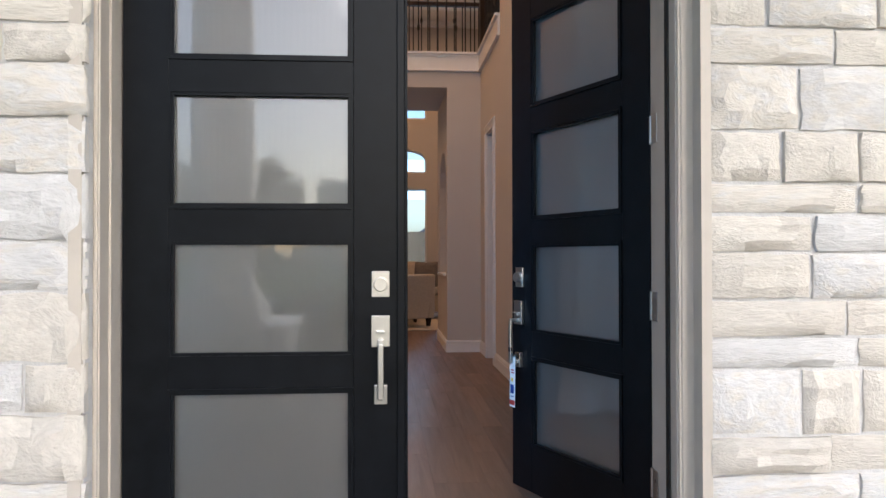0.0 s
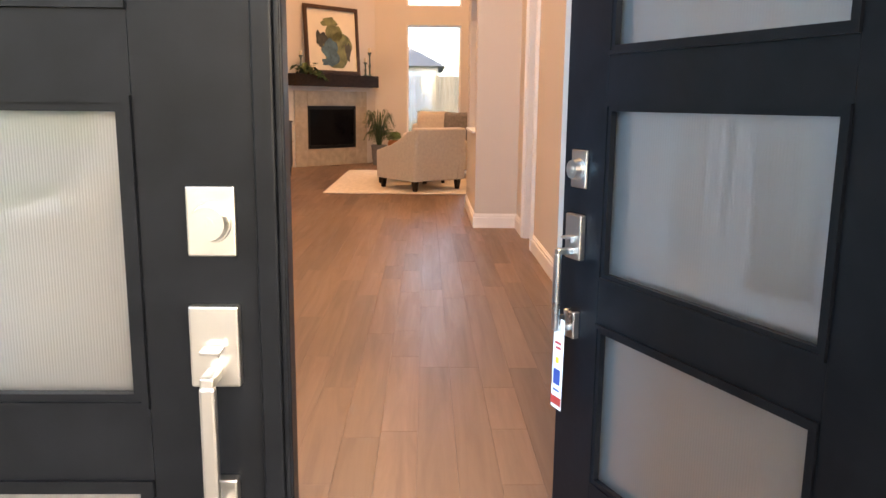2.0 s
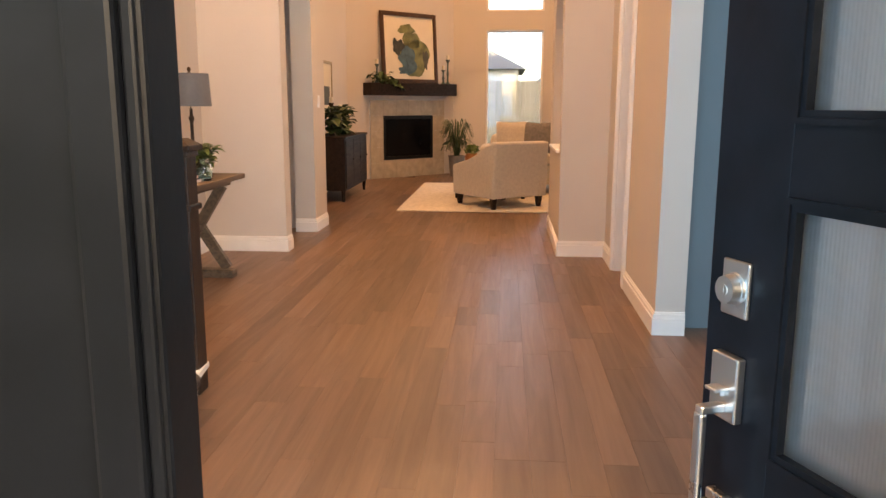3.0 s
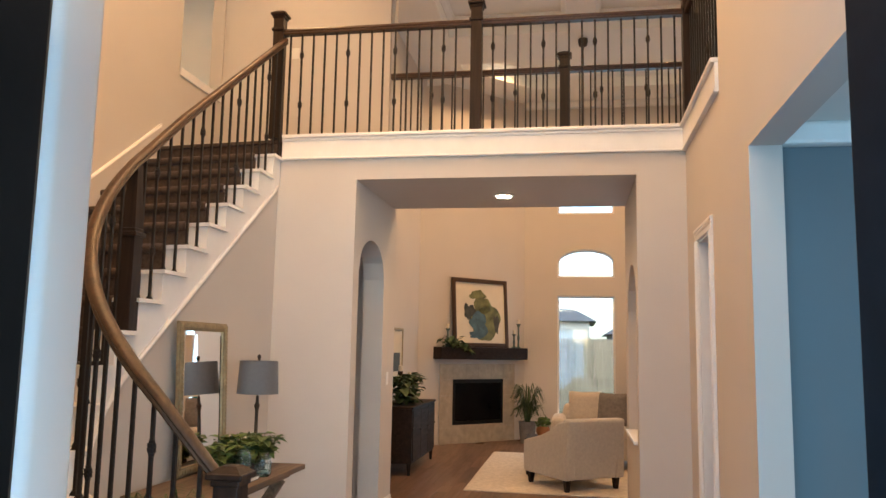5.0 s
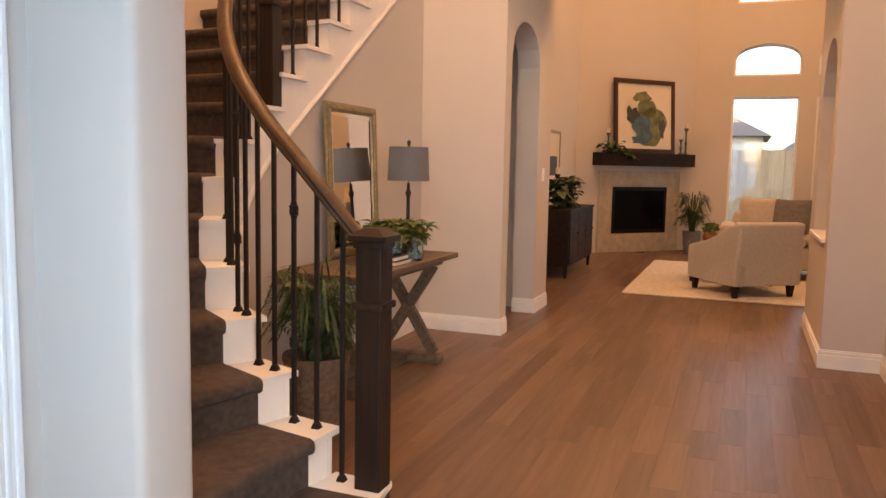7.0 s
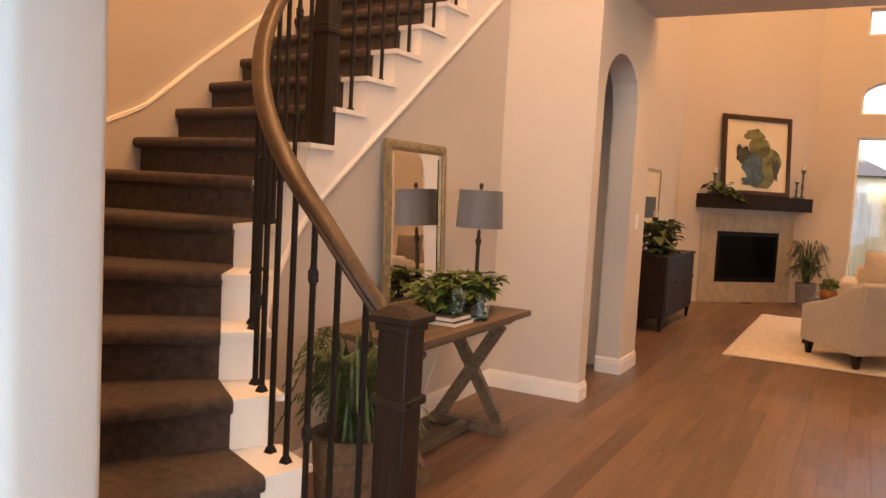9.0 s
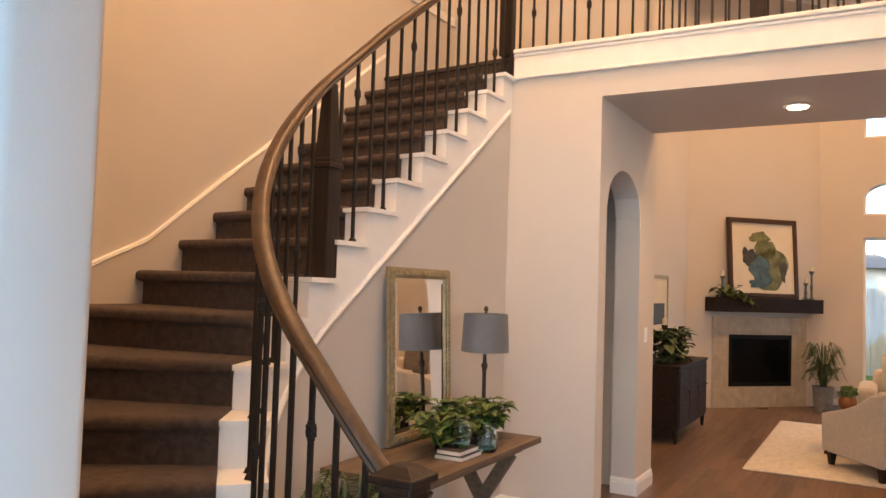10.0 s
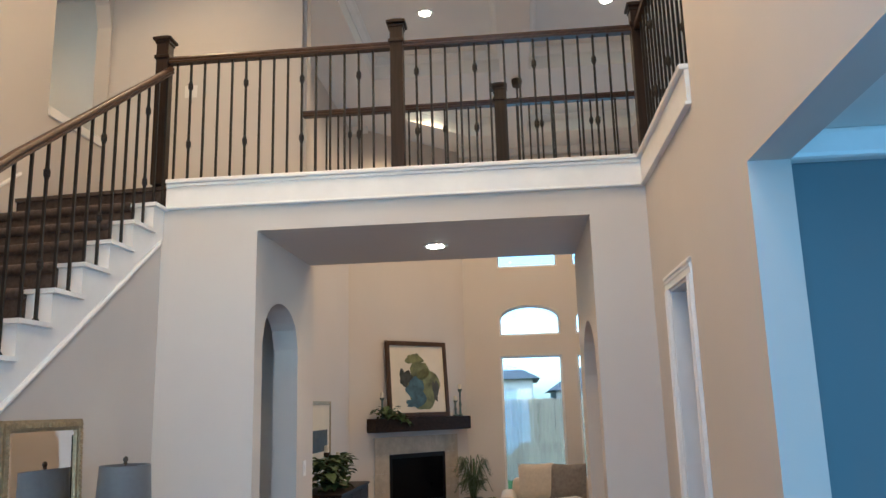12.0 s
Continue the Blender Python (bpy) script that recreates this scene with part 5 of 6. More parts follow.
for y in (YT0 + 0.22, YT1 - 0.22):
    for k, (xa, xb) in enumerate(((XT0 + 0.09, XT1 - 0.09), (XT1 - 0.09, XT0 + 0.09))):
        bm = bmesh.new()
        board(bm, (xa, y + (0.022 if k else -0.022), 0.06), (xb, y + (0.022 if k else -0.022), ZT - 0.07), 0.07, 0.042, (0, 1, 0))
        part("leg", bm, M_TABLE, table)
    bm = bmesh.new()
    box(bm, XT0 + 0.03, XT1 - 0.03, y - 0.045, y + 0.045, 0.0, 0.06, 0.006)
    part("foot", bm, M_TABLE, table)
bm = bmesh.new()
box(bm, -1.895, -1.825, YT0 + 0.265, YT1 - 0.265, 0.005, 0.055, 0.004)
part("stretcher", bm, M_TABLE, table)

# leaning mirror
mirror = thing("wall_mirror", (-2.11, 7.48, ZT), "antique silver-gold framed mirror leaning on the wall", "mirror")
ML = Matrix.Translation((-2.118, 7.165, ZT + 0.002)) @ Matrix.Rotation(radians(1.0), 4, 'Z') @ Matrix.Rotation(radians(-2.2), 4, 'Y')
mw, mh, mf = 0.70, 0.97, 0.058


def mput(bm):
    bm.transform(ML)
    return bm


bm = bmesh.new()
for t0, t1, o in ((0.0, 0.022, 0.0), (0.022, 0.032, 0.012)):
    f = mf - o
    box(bm, t0, t1, o, f, o, mh - o, 0.004)
    box(bm, t0, t1, mw - f, mw - o, o, mh - o, 0.004)
    box(bm, t0, t1, f, mw - f, o, f, 0.004)
    box(bm, t0, t1, f, mw - f, mh - f, mh - o, 0.004)
mframe = part("mirror_frame", mput(bm), M_GOLD, mirror, "carved antique silver-gold frame")
bm = bmesh.new()    # carved leaves round the frame
for i in range(20):
    for zc in (mf / 2, mh - mf / 2):
        y = 0.03 + (mw - 0.06) * i / 19
        box(bm, 0.030, 0.037, y - 0.007, y + 0.007, zc - 0.013, zc + 0.013, 0.003, 1)
for i in range(36):
    for yc in (mf / 2, mw - mf / 2):
        z = 0.03 + (mh - 0.06) * i / 35
        box(bm, 0.030, 0.037, yc - 0.013, yc + 0.013, z - 0.007, z + 0.007, 0.003, 1)
part("carving", mput(bm), M_GOLD, mframe)
bm = bmesh.new()
box(bm, 0.004, 0.012, mf - 0.004, mw - mf + 0.004, mf - 0.004, mh - mf + 0.004)
part("mirror_glass", mput(bm), M_MIRROR, mirror, "silvered mirror glass")
bm = bmesh.new()    # bevelled border
b0, b1 = mf, mf + 0.028
q = [(b0, b0), (mw - b0, b0), (mw - b0, mh - b0), (b0, mh - b0)]
r = [(b1, b1), (mw - b1, b1), (mw - b1, mh - b1), (b1, mh - b1)]
for i in range(4):
    j = (i + 1) % 4
    v = [bm.verts.new((0.0125, *q[i])), bm.verts.new((0.0125, *q[j])), bm.verts.new((0.0155, *r[j])), bm.verts.new((0.0155, *r[i]))]
    bm.faces.new(v)
part("bevel", mput(bm), M_MIRROR, mirror)


def table_lamp(x, y, z, label):
    lamp = thing("table_lamp", (x, y, z), label, "table lamp")
    bm = bmesh.new()
    lathe(bm, (x, y, z), [(0.07, 0), (0.075, 0.008), (0.07, 0.022), (0.035, 0.032), (0.018, 0.045), (0.014, 0.07), (0.020, 0.085), (0.013, 0.10), (0.012, 0.37), (0.018, 0.39), (0.021, 0.405), (0.012, 0.42), (0.010, 0.47)], 20)
    part("stem", bm, M_BRONZE, lamp, "turned dark bronze stem", smooth=True)
    bm = bmesh.new()
    n = 40
    rings = []
    for r, h in ((0.146, 0.485), (0.134, 0.715), (0.130, 0.715), (0.142, 0.485)):
        rings.append([bm.verts.new((x + r * math.cos(2 * math.pi * i / n), y + r * math.sin(2 * math.pi * i / n), z + h)) for i in range(n)])
    for a, b in zip(rings, rings[1:] + rings[:1]):
        for i in range(n):
            bm.faces.new([a[i], a[(i + 1) % n], b[(i + 1) % n], b[i]])
    part("shade", bm, M_SHADE, lamp, "grey silk drum shade", smooth=True)
    bm = bmesh.new()
    rod(bm, (x, y, z + 0.47), (x, y, z + 0.73), 0.004, 0.004, 8)
    lathe(bm, (x, y, z + 0.72), [(0.012, 0), (0.008, 0.008), (0.014, 0.02), (0.012, 0.034), (0.003, 0.042)], 12)
    for a in (0, 2.09, 4.19):
        rod(bm, (x, y, z + 0.71), (x + 0.132 * math.cos(a), y + 0.132 * math.sin(a), z + 0.71), 0.002, 0.002, 6)
    part("harp", bm, M_BRONZE, lamp)


table_lamp(-1.915, 7.92, ZT, "bronze table lamp with grey drum shade, unlit")

bm = bmesh.new()    # cord hanging from the lamp down to the floor
pts = [(-2.02, 7.62, ZT - 0.04 - 0.7 * i / 14 if i < 14 else 0.02) for i in range(15)]
pts = [(p[0] + 0.02 * math.sin(i * 0.5), p[1] + 0.05 * math.sin(i * 0.33) - 0.1 * (i / 14), p[2]) for i, p in enumerate(pts)]
for a, b in zip(pts, pts[1:]):
    rod(bm, a, b, 0.003, 0.003, 6)
solid("lamp_cord", bm, M_PAPER, "pale lamp cord hanging behind the table", "cord", kind="thing")

# leafy planter on the table
rd = random.Random(5)


def broad_leaf(bm, p, d, size, droop, rnd):
    """A pointed oval leaf, folded along its midrib and bending down to the tip."""
    d = Vector(d).normalized()
    side = d.cross(Vector((0, 0, 1)))
    side = side.normalized() if side.length > 0.05 else Vector((1, 0, 0))
    up = side.cross(d)
    rows = []
    for f, w in ((0.0, 0.05), (0.28, 0.42), (0.60, 0.38), (1.0, 0.03)):
        m = Vector(p) + d * size * f - Vector((0, 0, droop * size * f * f))
        fold = up * size * w * 0.28
        rows.append([bm.verts.new(m - side * size * w + fold), bm.verts.new(m), bm.verts.new(m + side * size * w + fold)])
    for a, b in zip(rows, rows[1:]):
        bm.faces.new([a[0], a[1], b[1], b[0]])
        bm.faces.new([a[1], a[2], b[2], b[1]])


gp = thing("table_greenery", (-1.83, 7.53, ZT), "leafy green arrangement in a dark tray on the table", "plant")
bm = bmesh.new()
box(bm, -1.90, -1.76, 7.30, 7.76, ZT, ZT + 0.055, 0.006)
part("tray", bm, M_DARKWOOD, gp, "dark wooden tray")
stems, leaves = bmesh.new(), bmesh.new()
for i in range(84):
    y0 = 7.20 + 0.66 * (i + rd.random()) / 84
    a = rd.uniform(0, 6.283)
    reach, high = rd.uniform(0.03, 0.17), rd.uniform(0.08, 0.24)
    top = Vector((-1.83 + math.cos(a) * reach, y0 + math.sin(a) * reach * 0.9, ZT + high))
    rod(stems, (-1.83 + rd.uniform(-0.05, 0.05), y0, ZT + 0.04), top, 0.003, 0.002, 5)
    for k in range(13):
        b = rd.uniform(0, 6.283)
        f = rd.uniform(0.45, 1.0)
        q = Vector((-1.83, y0, ZT + 0.05)).lerp(top, f)
        broad_leaf(leaves, q, (math.cos(b), math.sin(b), rd.uniform(-0.2, 0.7)), rd.uniform(0.05, 0.10), rd.uniform(0.1, 0.5), rd)
tagged(part("stems", stems, M_LEAF2, gp), kind="stuff")
tagged(part("leaves", leaves, M_LEAF, gp, "broad pointed mid-green leaves"), kind="stuff")


def jar(x, y, h, r, label, base=0.0):
    zb = ZT + base
    j = thing("glass_jar", (x, y, zb), label, "jar", "glass jars")
    bm = bmesh.new()
    lathe(bm, (x, y, zb), [(r * 0.8, 0), (r, 0.012), (r * 1.02, h * 0.55), (r * 0.96, h * 0.72), (r * 0.66, h * 0.86), (r * 0.62, h * 0.94), (r * 0.70, h * 0.95), (r * 0.70, h),
                            (r * 0.60, h), (r * 0.58, h * 0.86), (r * 0.90, h * 0.71), (r * 0.95, h * 0.54), (r * 0.92, 0.016), (0.004, 0.014)], 24)
    part("glass", bm, M_JAR, j, smooth=True)
    bm = bmesh.new()
    for i in range(16):
        a = 2 * math.pi * i / 16
        rod(bm, (x + r * 1.0 * math.cos(a), y + r * 1.0 * math.sin(a), zb + 0.016), (x + r * 1.03 * math.cos(a + 0.3), y + r * 1.03 * math.sin(a + 0.3), zb + h * 0.6), 0.0018, 0.0018, 5)
    part("ribbing", bm, M_JAR, j)
    bm = bmesh.new()
    lathe(bm, (x, y, zb), [(r * 0.78, 0.020), (r * 0.84, h * 0.2), (r * 0.5, h * 0.26)], 16)
    part("filling", bm, M_TEALPEBBLE, j, "teal beads", smooth=True)


jar(-1.705, 7.235, 0.15, 0.050, "clear ribbed glass jar with teal beads standing on books", 0.052)
jar(-1.655, 7.445, 0.145, 0.052, "clear ribbed glass jar with teal beads")
for i, (z, w) in enumerate(((0.0, 0.0), (0.026, 0.012))):
    b = thing("book", (-1.71, 7.24, ZT + z), "dark covered book lying flat on the table", "book", "stacked books")
    bm = bmesh.new()
    box(bm, -1.79 + w, -1.635 - w, 7.12, 7.335 - w, ZT + z + 0.003, ZT + z + 0.021)
    part("pages", bm, M_PAPER, b, "cream page block")
    bm = bmesh.new()
    for zz in (0.0005, 0.0215):
        box(bm, -1.792 + w, -1.633 - w, 7.118, 7.337 - w, ZT + z + zz, ZT + z + zz + 0.0025)
    part("cover", bm, M_BOOK, b)


def fern(name, x, y, z, pot_r, pot_h, n, length, lift, potmat, label, potlabel, seed, width=0.045):
    rd = random.Random(seed)
    t = thing(name, (x, y, z), label, "plant")
    bm = bmesh.new()
    lathe(bm, (x, y, z), [(pot_r * 0.78, 0), (pot_r * 0.92, pot_h * 0.4), (pot_r, pot_h * 0.9), (pot_r * 1.04, pot_h * 0.93), (pot_r * 1.04, pot_h), (pot_r * 0.92, pot_h), (pot_r * 0.9, pot_h * 0.85), (0.01, pot_h * 0.84)], 24)
    part("pot", bm, potmat, t, potlabel, smooth=True)
    bm = bmesh.new()
    for i in range(n):
        frond(bm, (x + rd.uniform(-0.03, 0.03), y + rd.uniform(-0.03, 0.03), z + pot_h * 0.85), rd.uniform(0, 6.283), length * rd.uniform(0.55, 1.1), lift * rd.uniform(0.5, 1.2), width * rd.uniform(0.8, 1.2))
    part("fronds", bm, M_LEAF2, t, "arching dark green fronds")


fern("floor_fern", -1.67, 6.27, 0.0, 0.16, 0.40, 70, 0.36, 0.47, M_BASKET, "arching fern in a woven basket on the floor", "woven basket pot", 3, 0.04)
fern("corner_fern", -0.50, 15.95, 0.0, 0.14, 0.36, 48, 0.34, 0.62, M_POT, "arching fern in a grey pot by the hearth", "grey pot", 8, 0.05)

# ---------------------------------------------------------------- great room
# hearth wall: u runs along the wall to the right, d out of it, from its middle
U = Vector((1, 1, 0)).normalized()
N = Vector((1, -1, 0)).normalized()
HC = Vector((-1.335, 15.815, 0))


def hput(bm):
    """From hearth coordinates (u, d, z) into the room."""
    for v in bm.verts:
        u, d, z = v.co
        v.co = HC + U * u + N * d + Vector((0, 0, z))
    return bm


fire = thing("fireplace", tuple(HC), "stone-tiled corner fireplace with black firebox", "fireplace")
bm = bmesh.new()
box(bm, -0.80, -0.535, 0.001, 0.022, 0.0, 1.30)
box(bm, 0.535, 0.80, 0.001, 0.022, 0.0, 1.30)
box(bm, -0.535, 0.535, 0.001, 0.022, 1.045, 1.30)
box(bm, -0.535, 0.535, 0.001, 0.022, 0.0, 0.30)
part("tile_bed", hput(bm), M_MORTAR, fire, "pale grout bed")
tiles = []
for u0, u1, z0, z1 in ((-0.80, -0.535, 0, 1.30), (0.535, 0.80, 0, 1.30), (-0.535, 0.535, 1.045, 1.30), (-0.535, 0.535, 0, 0.30)):
    nu, nz = max(1, round((u1 - u0) / 0.27)), max(1, round((z1 - z0) / 0.28))
    for i in range(nu):
        for j in range(nz):
            tiles.append((u0 + (u1 - u0) * i / nu, u0 + (u1 - u0) * (i + 1) / nu, z0 + (z1 - z0) * j / nz, z0 + (z1 - z0) * (j + 1) / nz))
for a, b, c, e in tiles:
    bm = bmesh.new()
    box(bm, a + 0.0008, b - 0.0008, 0.0225, 0.030, c + 0.0008, e - 0.0008, 0.001, 1)
    part("tile", hput(bm), M_TILE, fire)
bm = bmesh.new()
box(bm, -0.533, 0.533, -0.05, 0.012, 0.302, 1.043)
part("firebox", hput(bm), M_FIREBOX, fire, "black metal firebox")
bm = bmesh.new()
for a, b, c, e in ((-0.533, -0.485, 0.302, 1.043), (0.485, 0.533, 0.302, 1.043), (-0.485, 0.485, 0.98, 1.043), (-0.485, 0.485, 0.302, 0.36)):
    box(bm, a, b, 0.0125, 0.034, c, e, 0.002)
part("firebox_frame", hput(bm), M_FIREBOX, fire)
bm = bmesh.new()
box(bm, -0.485, 0.485, 0.0125, 0.018, 0.36, 0.98)
part("firebox_glass", hput(bm), M_FBGLASS, fire, "dark reflective glass")
mantel = thing("mantel_shelf", tuple(HC + Vector((0, 0, 1.40))), "dark espresso wood mantel shelf", "mantel")
bm = bmesh.new()
box(bm, -0.92, 0.92, 0.001, 0.23, 1.375, 1.575, 0.006)
part("beam", hput(bm), M_DARKWOOD, mantel)

art = thing("framed_painting", tuple(HC + Vector((0, 0, 1.58))), "abstract painting in a dark wooden frame on the mantel", "painting")


def aput(bm):
    for v in bm.verts:
        v.co.y += 0.10 - 0.075 * (v.co.z - 1.578) / 1.15
    return hput(bm)


PU0, PU1, PZ0, PZ1 = -0.605, 0.585, 1.578, 2.735
bm = bmesh.new()
for o, t in ((0.0, 0.022), (0.02, 0.034)):
    f = 0.07
    box(bm, PU0 + o, PU0 + f, 0.0, t, PZ0 + o, PZ1 - o, 0.004)
    box(bm, PU1 - f, PU1 - o, 0.0, t, PZ0 + o, PZ1 - o, 0.004)
    box(bm, PU0 + f, PU1 - f, 0.0, t, PZ0 + o, PZ0 + f, 0.004)
    box(bm, PU0 + f, PU1 - f, 0.0, t, PZ1 - f, PZ1 - o, 0.004)
part("frame", aput(bm), M_RAILWOOD, art, "dark brown wooden frame")
bm = bmesh.new()
box(bm, PU0 + 0.068, PU1 - 0.068, 0.002, 0.010, PZ0 + 0.068, PZ1 - 0.068)
part("canvas", aput(bm), M_CANVAS, art, "cream canvas")
M_PBLUE = mat("blue_green_paint", (0.06, 0.11, 0.13), 0.6, vary=0.5, scale=9)
M_POLIVE = mat("olive_paint", (0.15, 0.155, 0.06), 0.6, vary=0.5, scale=8)
M_PDARK = mat("dark_olive_paint", (0.05, 0.05, 0.035), 0.6, vary=0.5, scale=12)


def blob(cu, cz, ru, rz, lay, material, seed, wob=0.22):
    rd = random.Random(seed)
    ph = [rd.uniform(0, 6.28) for _ in range(5)]
    bm = bmesh.new()
    n = 48
    lo, hi = [], []
    for i in range(n):
        a = 2 * math.pi * i / n
        k = 1 + wob * (math.sin(2 * a + ph[0]) * 0.5 + math.sin(3 * a + ph[1]) * 0.4 + math.sin(5 * a + ph[2]) * 0.3 + math.sin(9 * a + ph[3]) * 0.15)
        u, z = cu + ru * k * math.cos(a), cz + rz * k * math.sin(a)
        lo.append(bm.verts.new((u, 0.0102 + lay, z)))
        hi.append(bm.verts.new((u, 0.0112 + lay, z)))
    bm.faces.new(lo[::-1])
    bm.faces.new(hi)
    for i in range(n):
        j = (i + 1) % n
        bm.faces.new([lo[i], lo[j], hi[j], hi[i]])
    part("brushwork", aput(bm), material, art)


blob(0.10, 2.00, 0.31, 0.30, 0.0, M_POLIVE, 2, 0.16)
blob(0.03, 2.28, 0.17, 0.17, 0.0, M_POLIVE, 7, 0.18)
blob(-0.06, 2.46, 0.15, 0.09, 0.0012, M_POLIVE, 3, 0.3)
blob(-0.25, 2.17, 0.10, 0.15, 0.0024, M_PDARK, 4, 0.4)
blob(-0.05, 1.97, 0.19, 0.19, 0.0036, M_PBLUE, 5, 0.3)
blob(0.33, 1.98, 0.05, 0.18, 0.0024, M_PDARK, 8, 0.4)
blob(-0.12, 1.78, 0.14, 0.06, 0.0048, M_PBLUE, 9, 0.4)


def candlestick(p, h, label, material):
    c = thing("candlestick", tuple(p), label, "candlestick", "mantel candlesticks")
    bm = bmesh.new()
    lathe(bm, p, [(0.042, 0), (0.044, 0.01), (0.018, 0.03), (0.014, h * 0.3), (0.024, h * 0.42), (0.013, h * 0.55), (0.015, h * 0.85), (0.036, h * 0.96), (0.036, h)], 16)
    part("stick", bm, material, c, smooth=True)
    bm = bmesh.new()
    lathe(bm, (p[0], p[1], p[2] + h), [(0.026, 0), (0.026, 0.07), (0.02, 0.074)], 16)
    part("candle", bm, M_CANDLE, c, "ivory pillar candle", smooth=True)


for u, h in ((-0.72, 0.30), (0.80, 0.42), (0.70, 0.24)):
    candlestick(HC + U * u + N * 0.12 + Vector((0, 0, 1.576)), h, "verdigris candlestick with ivory candle on the mantel", M_TEALGLAZE)
gar = thing("mantel_greenery", tuple(HC + U * -0.6 + N * 0.13 + Vector((0, 0, 1.576))), "trailing green leaves on the mantel", "plant")
bm = bmesh.new()
for u, s, z in ((-0.78, 0.10, 1.66), (-0.66, 0.11, 1.68), (-0.54, 0.10, 1.63), (-0.44, 0.08, 1.58), (-0.36, 0.06, 1.53)):
    p = HC + U * u + N * 0.19
    for k in range(34):
        a = rd.uniform(0, 6.283)
        broad_leaf(bm, (p.x + math.cos(a) * s * rd.random(), p.y + math.sin(a) * s * rd.random(), z + rd.uniform(-0.7, 0.7) * s), (math.cos(a), math.sin(a), rd.uniform(-0.6, 0.6)), rd.uniform(0.05, 0.10), rd.uniform(0.1, 0.6), rd)
part("leaves", bm, M_LEAF2, gar)

# sideboard
SX0, SX1, SY0, SY1, SH = -2.17, -1.68, 12.15, 13.68, 0.83
sb = thing("sideboard", (-1.92, 12.9, 0), "espresso wood sideboard with panelled doors", "sideboard")
bm = bmesh.new()
box(bm, SX0, SX1, SY0, SY1, 0.14, SH - 0.03, 0.004)
part("body", bm, M_DARKWOOD, sb)
bm = bmesh.new()
box(bm, SX0 - 0.005, SX1 + 0.02, SY0 - 0.02, SY1 + 0.02, SH - 0.029, SH, 0.006)
part("top", bm, M_DARKWOOD, sb)
for x in (SX0 + 0.035, SX1 - 0.035):
    for y in (SY0 + 0.035, SY1 - 0.035):
        bm = bmesh.new()
        rod(bm, (x, y, 0.0), (x, y, 0.141), 0.017, 0.028, 8)
        part("leg", bm, M_DARKWOOD, sb)
for i in range(3):
    y0 = SY0 + 0.03 + (SY1 - SY0 - 0.06) * i / 3
    y1 = SY0 + 0.03 + (SY1 - SY0 - 0.06) * (i + 1) / 3
    bm = bmesh.new()
    box(bm, SX1 + 0.001, SX1 + 0.012, y0 + 0.006, y1 - 0.006, 0.17, SH - 0.05, 0.003)
    dr = part("door", bm, M_DARKWOOD, sb)
    bm = bmesh.new()
    rod(bm, (SX1 + 0.012, y1 - 0.05, 0.52), (SX1 + 0.032, y1 - 0.05, 0.52), 0.009, 0.013, 10)
    part("knob", bm, M_BRONZE, dr)
sg = thing("sideboard_greenery", (-1.95, 12.7, SH), "leafy greenery with ivory candles on the sideboard", "plant")
bm = bmesh.new()
for i in range(260):
    a = rd.uniform(0, 6.283)
    y0, high = 12.35 + rd.uniform(0, 0.8), rd.uniform(0.03, 0.36)
    reach = rd.uniform(0.0, 0.16) * (1.2 - high)
    broad_leaf(bm, (-1.91 + math.cos(a) * reach, y0 + math.sin(a) * reach, SH + high), (math.cos(a), math.sin(a), rd.uniform(-0.3, 0.7)), rd.uniform(0.08, 0.16), rd.uniform(0.1, 0.6), rd)
part("leaves", bm, M_LEAF2, sg, "dark green leaves")
bm = bmesh.new()
for i in range(20):
    y = 12.35 + rd.uniform(0, 0.95)
    rod(bm, (-1.93, y, SH), (-1.93 + rd.uniform(-0.1, 0.12), y + rd.uniform(-0.1, 0.1), SH + rd.uniform(0.15, 0.33)), 0.004, 0.003, 5)
part("stems", bm, M_LEAF2, sg)
for y, h in ((12.55, 0.42), (13.1, 0.32)):
    candlestick(Vector((-1.93, y, SH)), h, "dark candlestick with ivory candle on the sideboard", M_BRONZE)

pic = thing("framed_print", (-2.19, 13.1, 1.1), "pale framed landscape print on the wall", "picture")
bm = bmesh.new()
for a, b, c, e in ((12.5, 12.54, 1.08, 1.83), (13.72, 13.76, 1.08, 1.83), (12.54, 13.72, 1.08, 1.12), (12.54, 13.72, 1.79, 1.83)):
    box(bm, -2.199, -2.172, a, b, c, e, 0.004)
part("frame", bm, M_GOLD, pic, "thin silver-gold frame")
bm = bmesh.new()
box(bm, -2.199, -2.185, 12.54, 13.72, 1.12, 1.79)
part("print", bm, M_CANVAS, pic)
bm = bmesh.new()
box(bm, -2.1845, -2.183, 12.66, 13.60, 1.22, 1.48)
part("print_field", bm, M_PDARK, pic, "dark green lower field")

# rug, armchair, sofa
bm = bmesh.new()
box(bm, -0.92, 2.1, 11.36, 14.6, 0.002, 0.018, 0.008)
solid("rug", bm, M_RUG, "cream shag rug on the wood floor", "rug", kind="thing")


AM = Matrix.Translation((0.27, 11.98, 0.0)) @ Matrix.Rotation(math.atan2(0.80, -0.59) - math.pi / 2, 4, 'Z') @ Matrix.Diagonal((1.05, 1.05, 1.0, 1.0))
chair = thing("armchair", (0.27, 11.98, 0), "cream linen armchair with sloping arms and dark legs", "armchair")


def cput(bm):
    bm.transform(AM)
    return bm


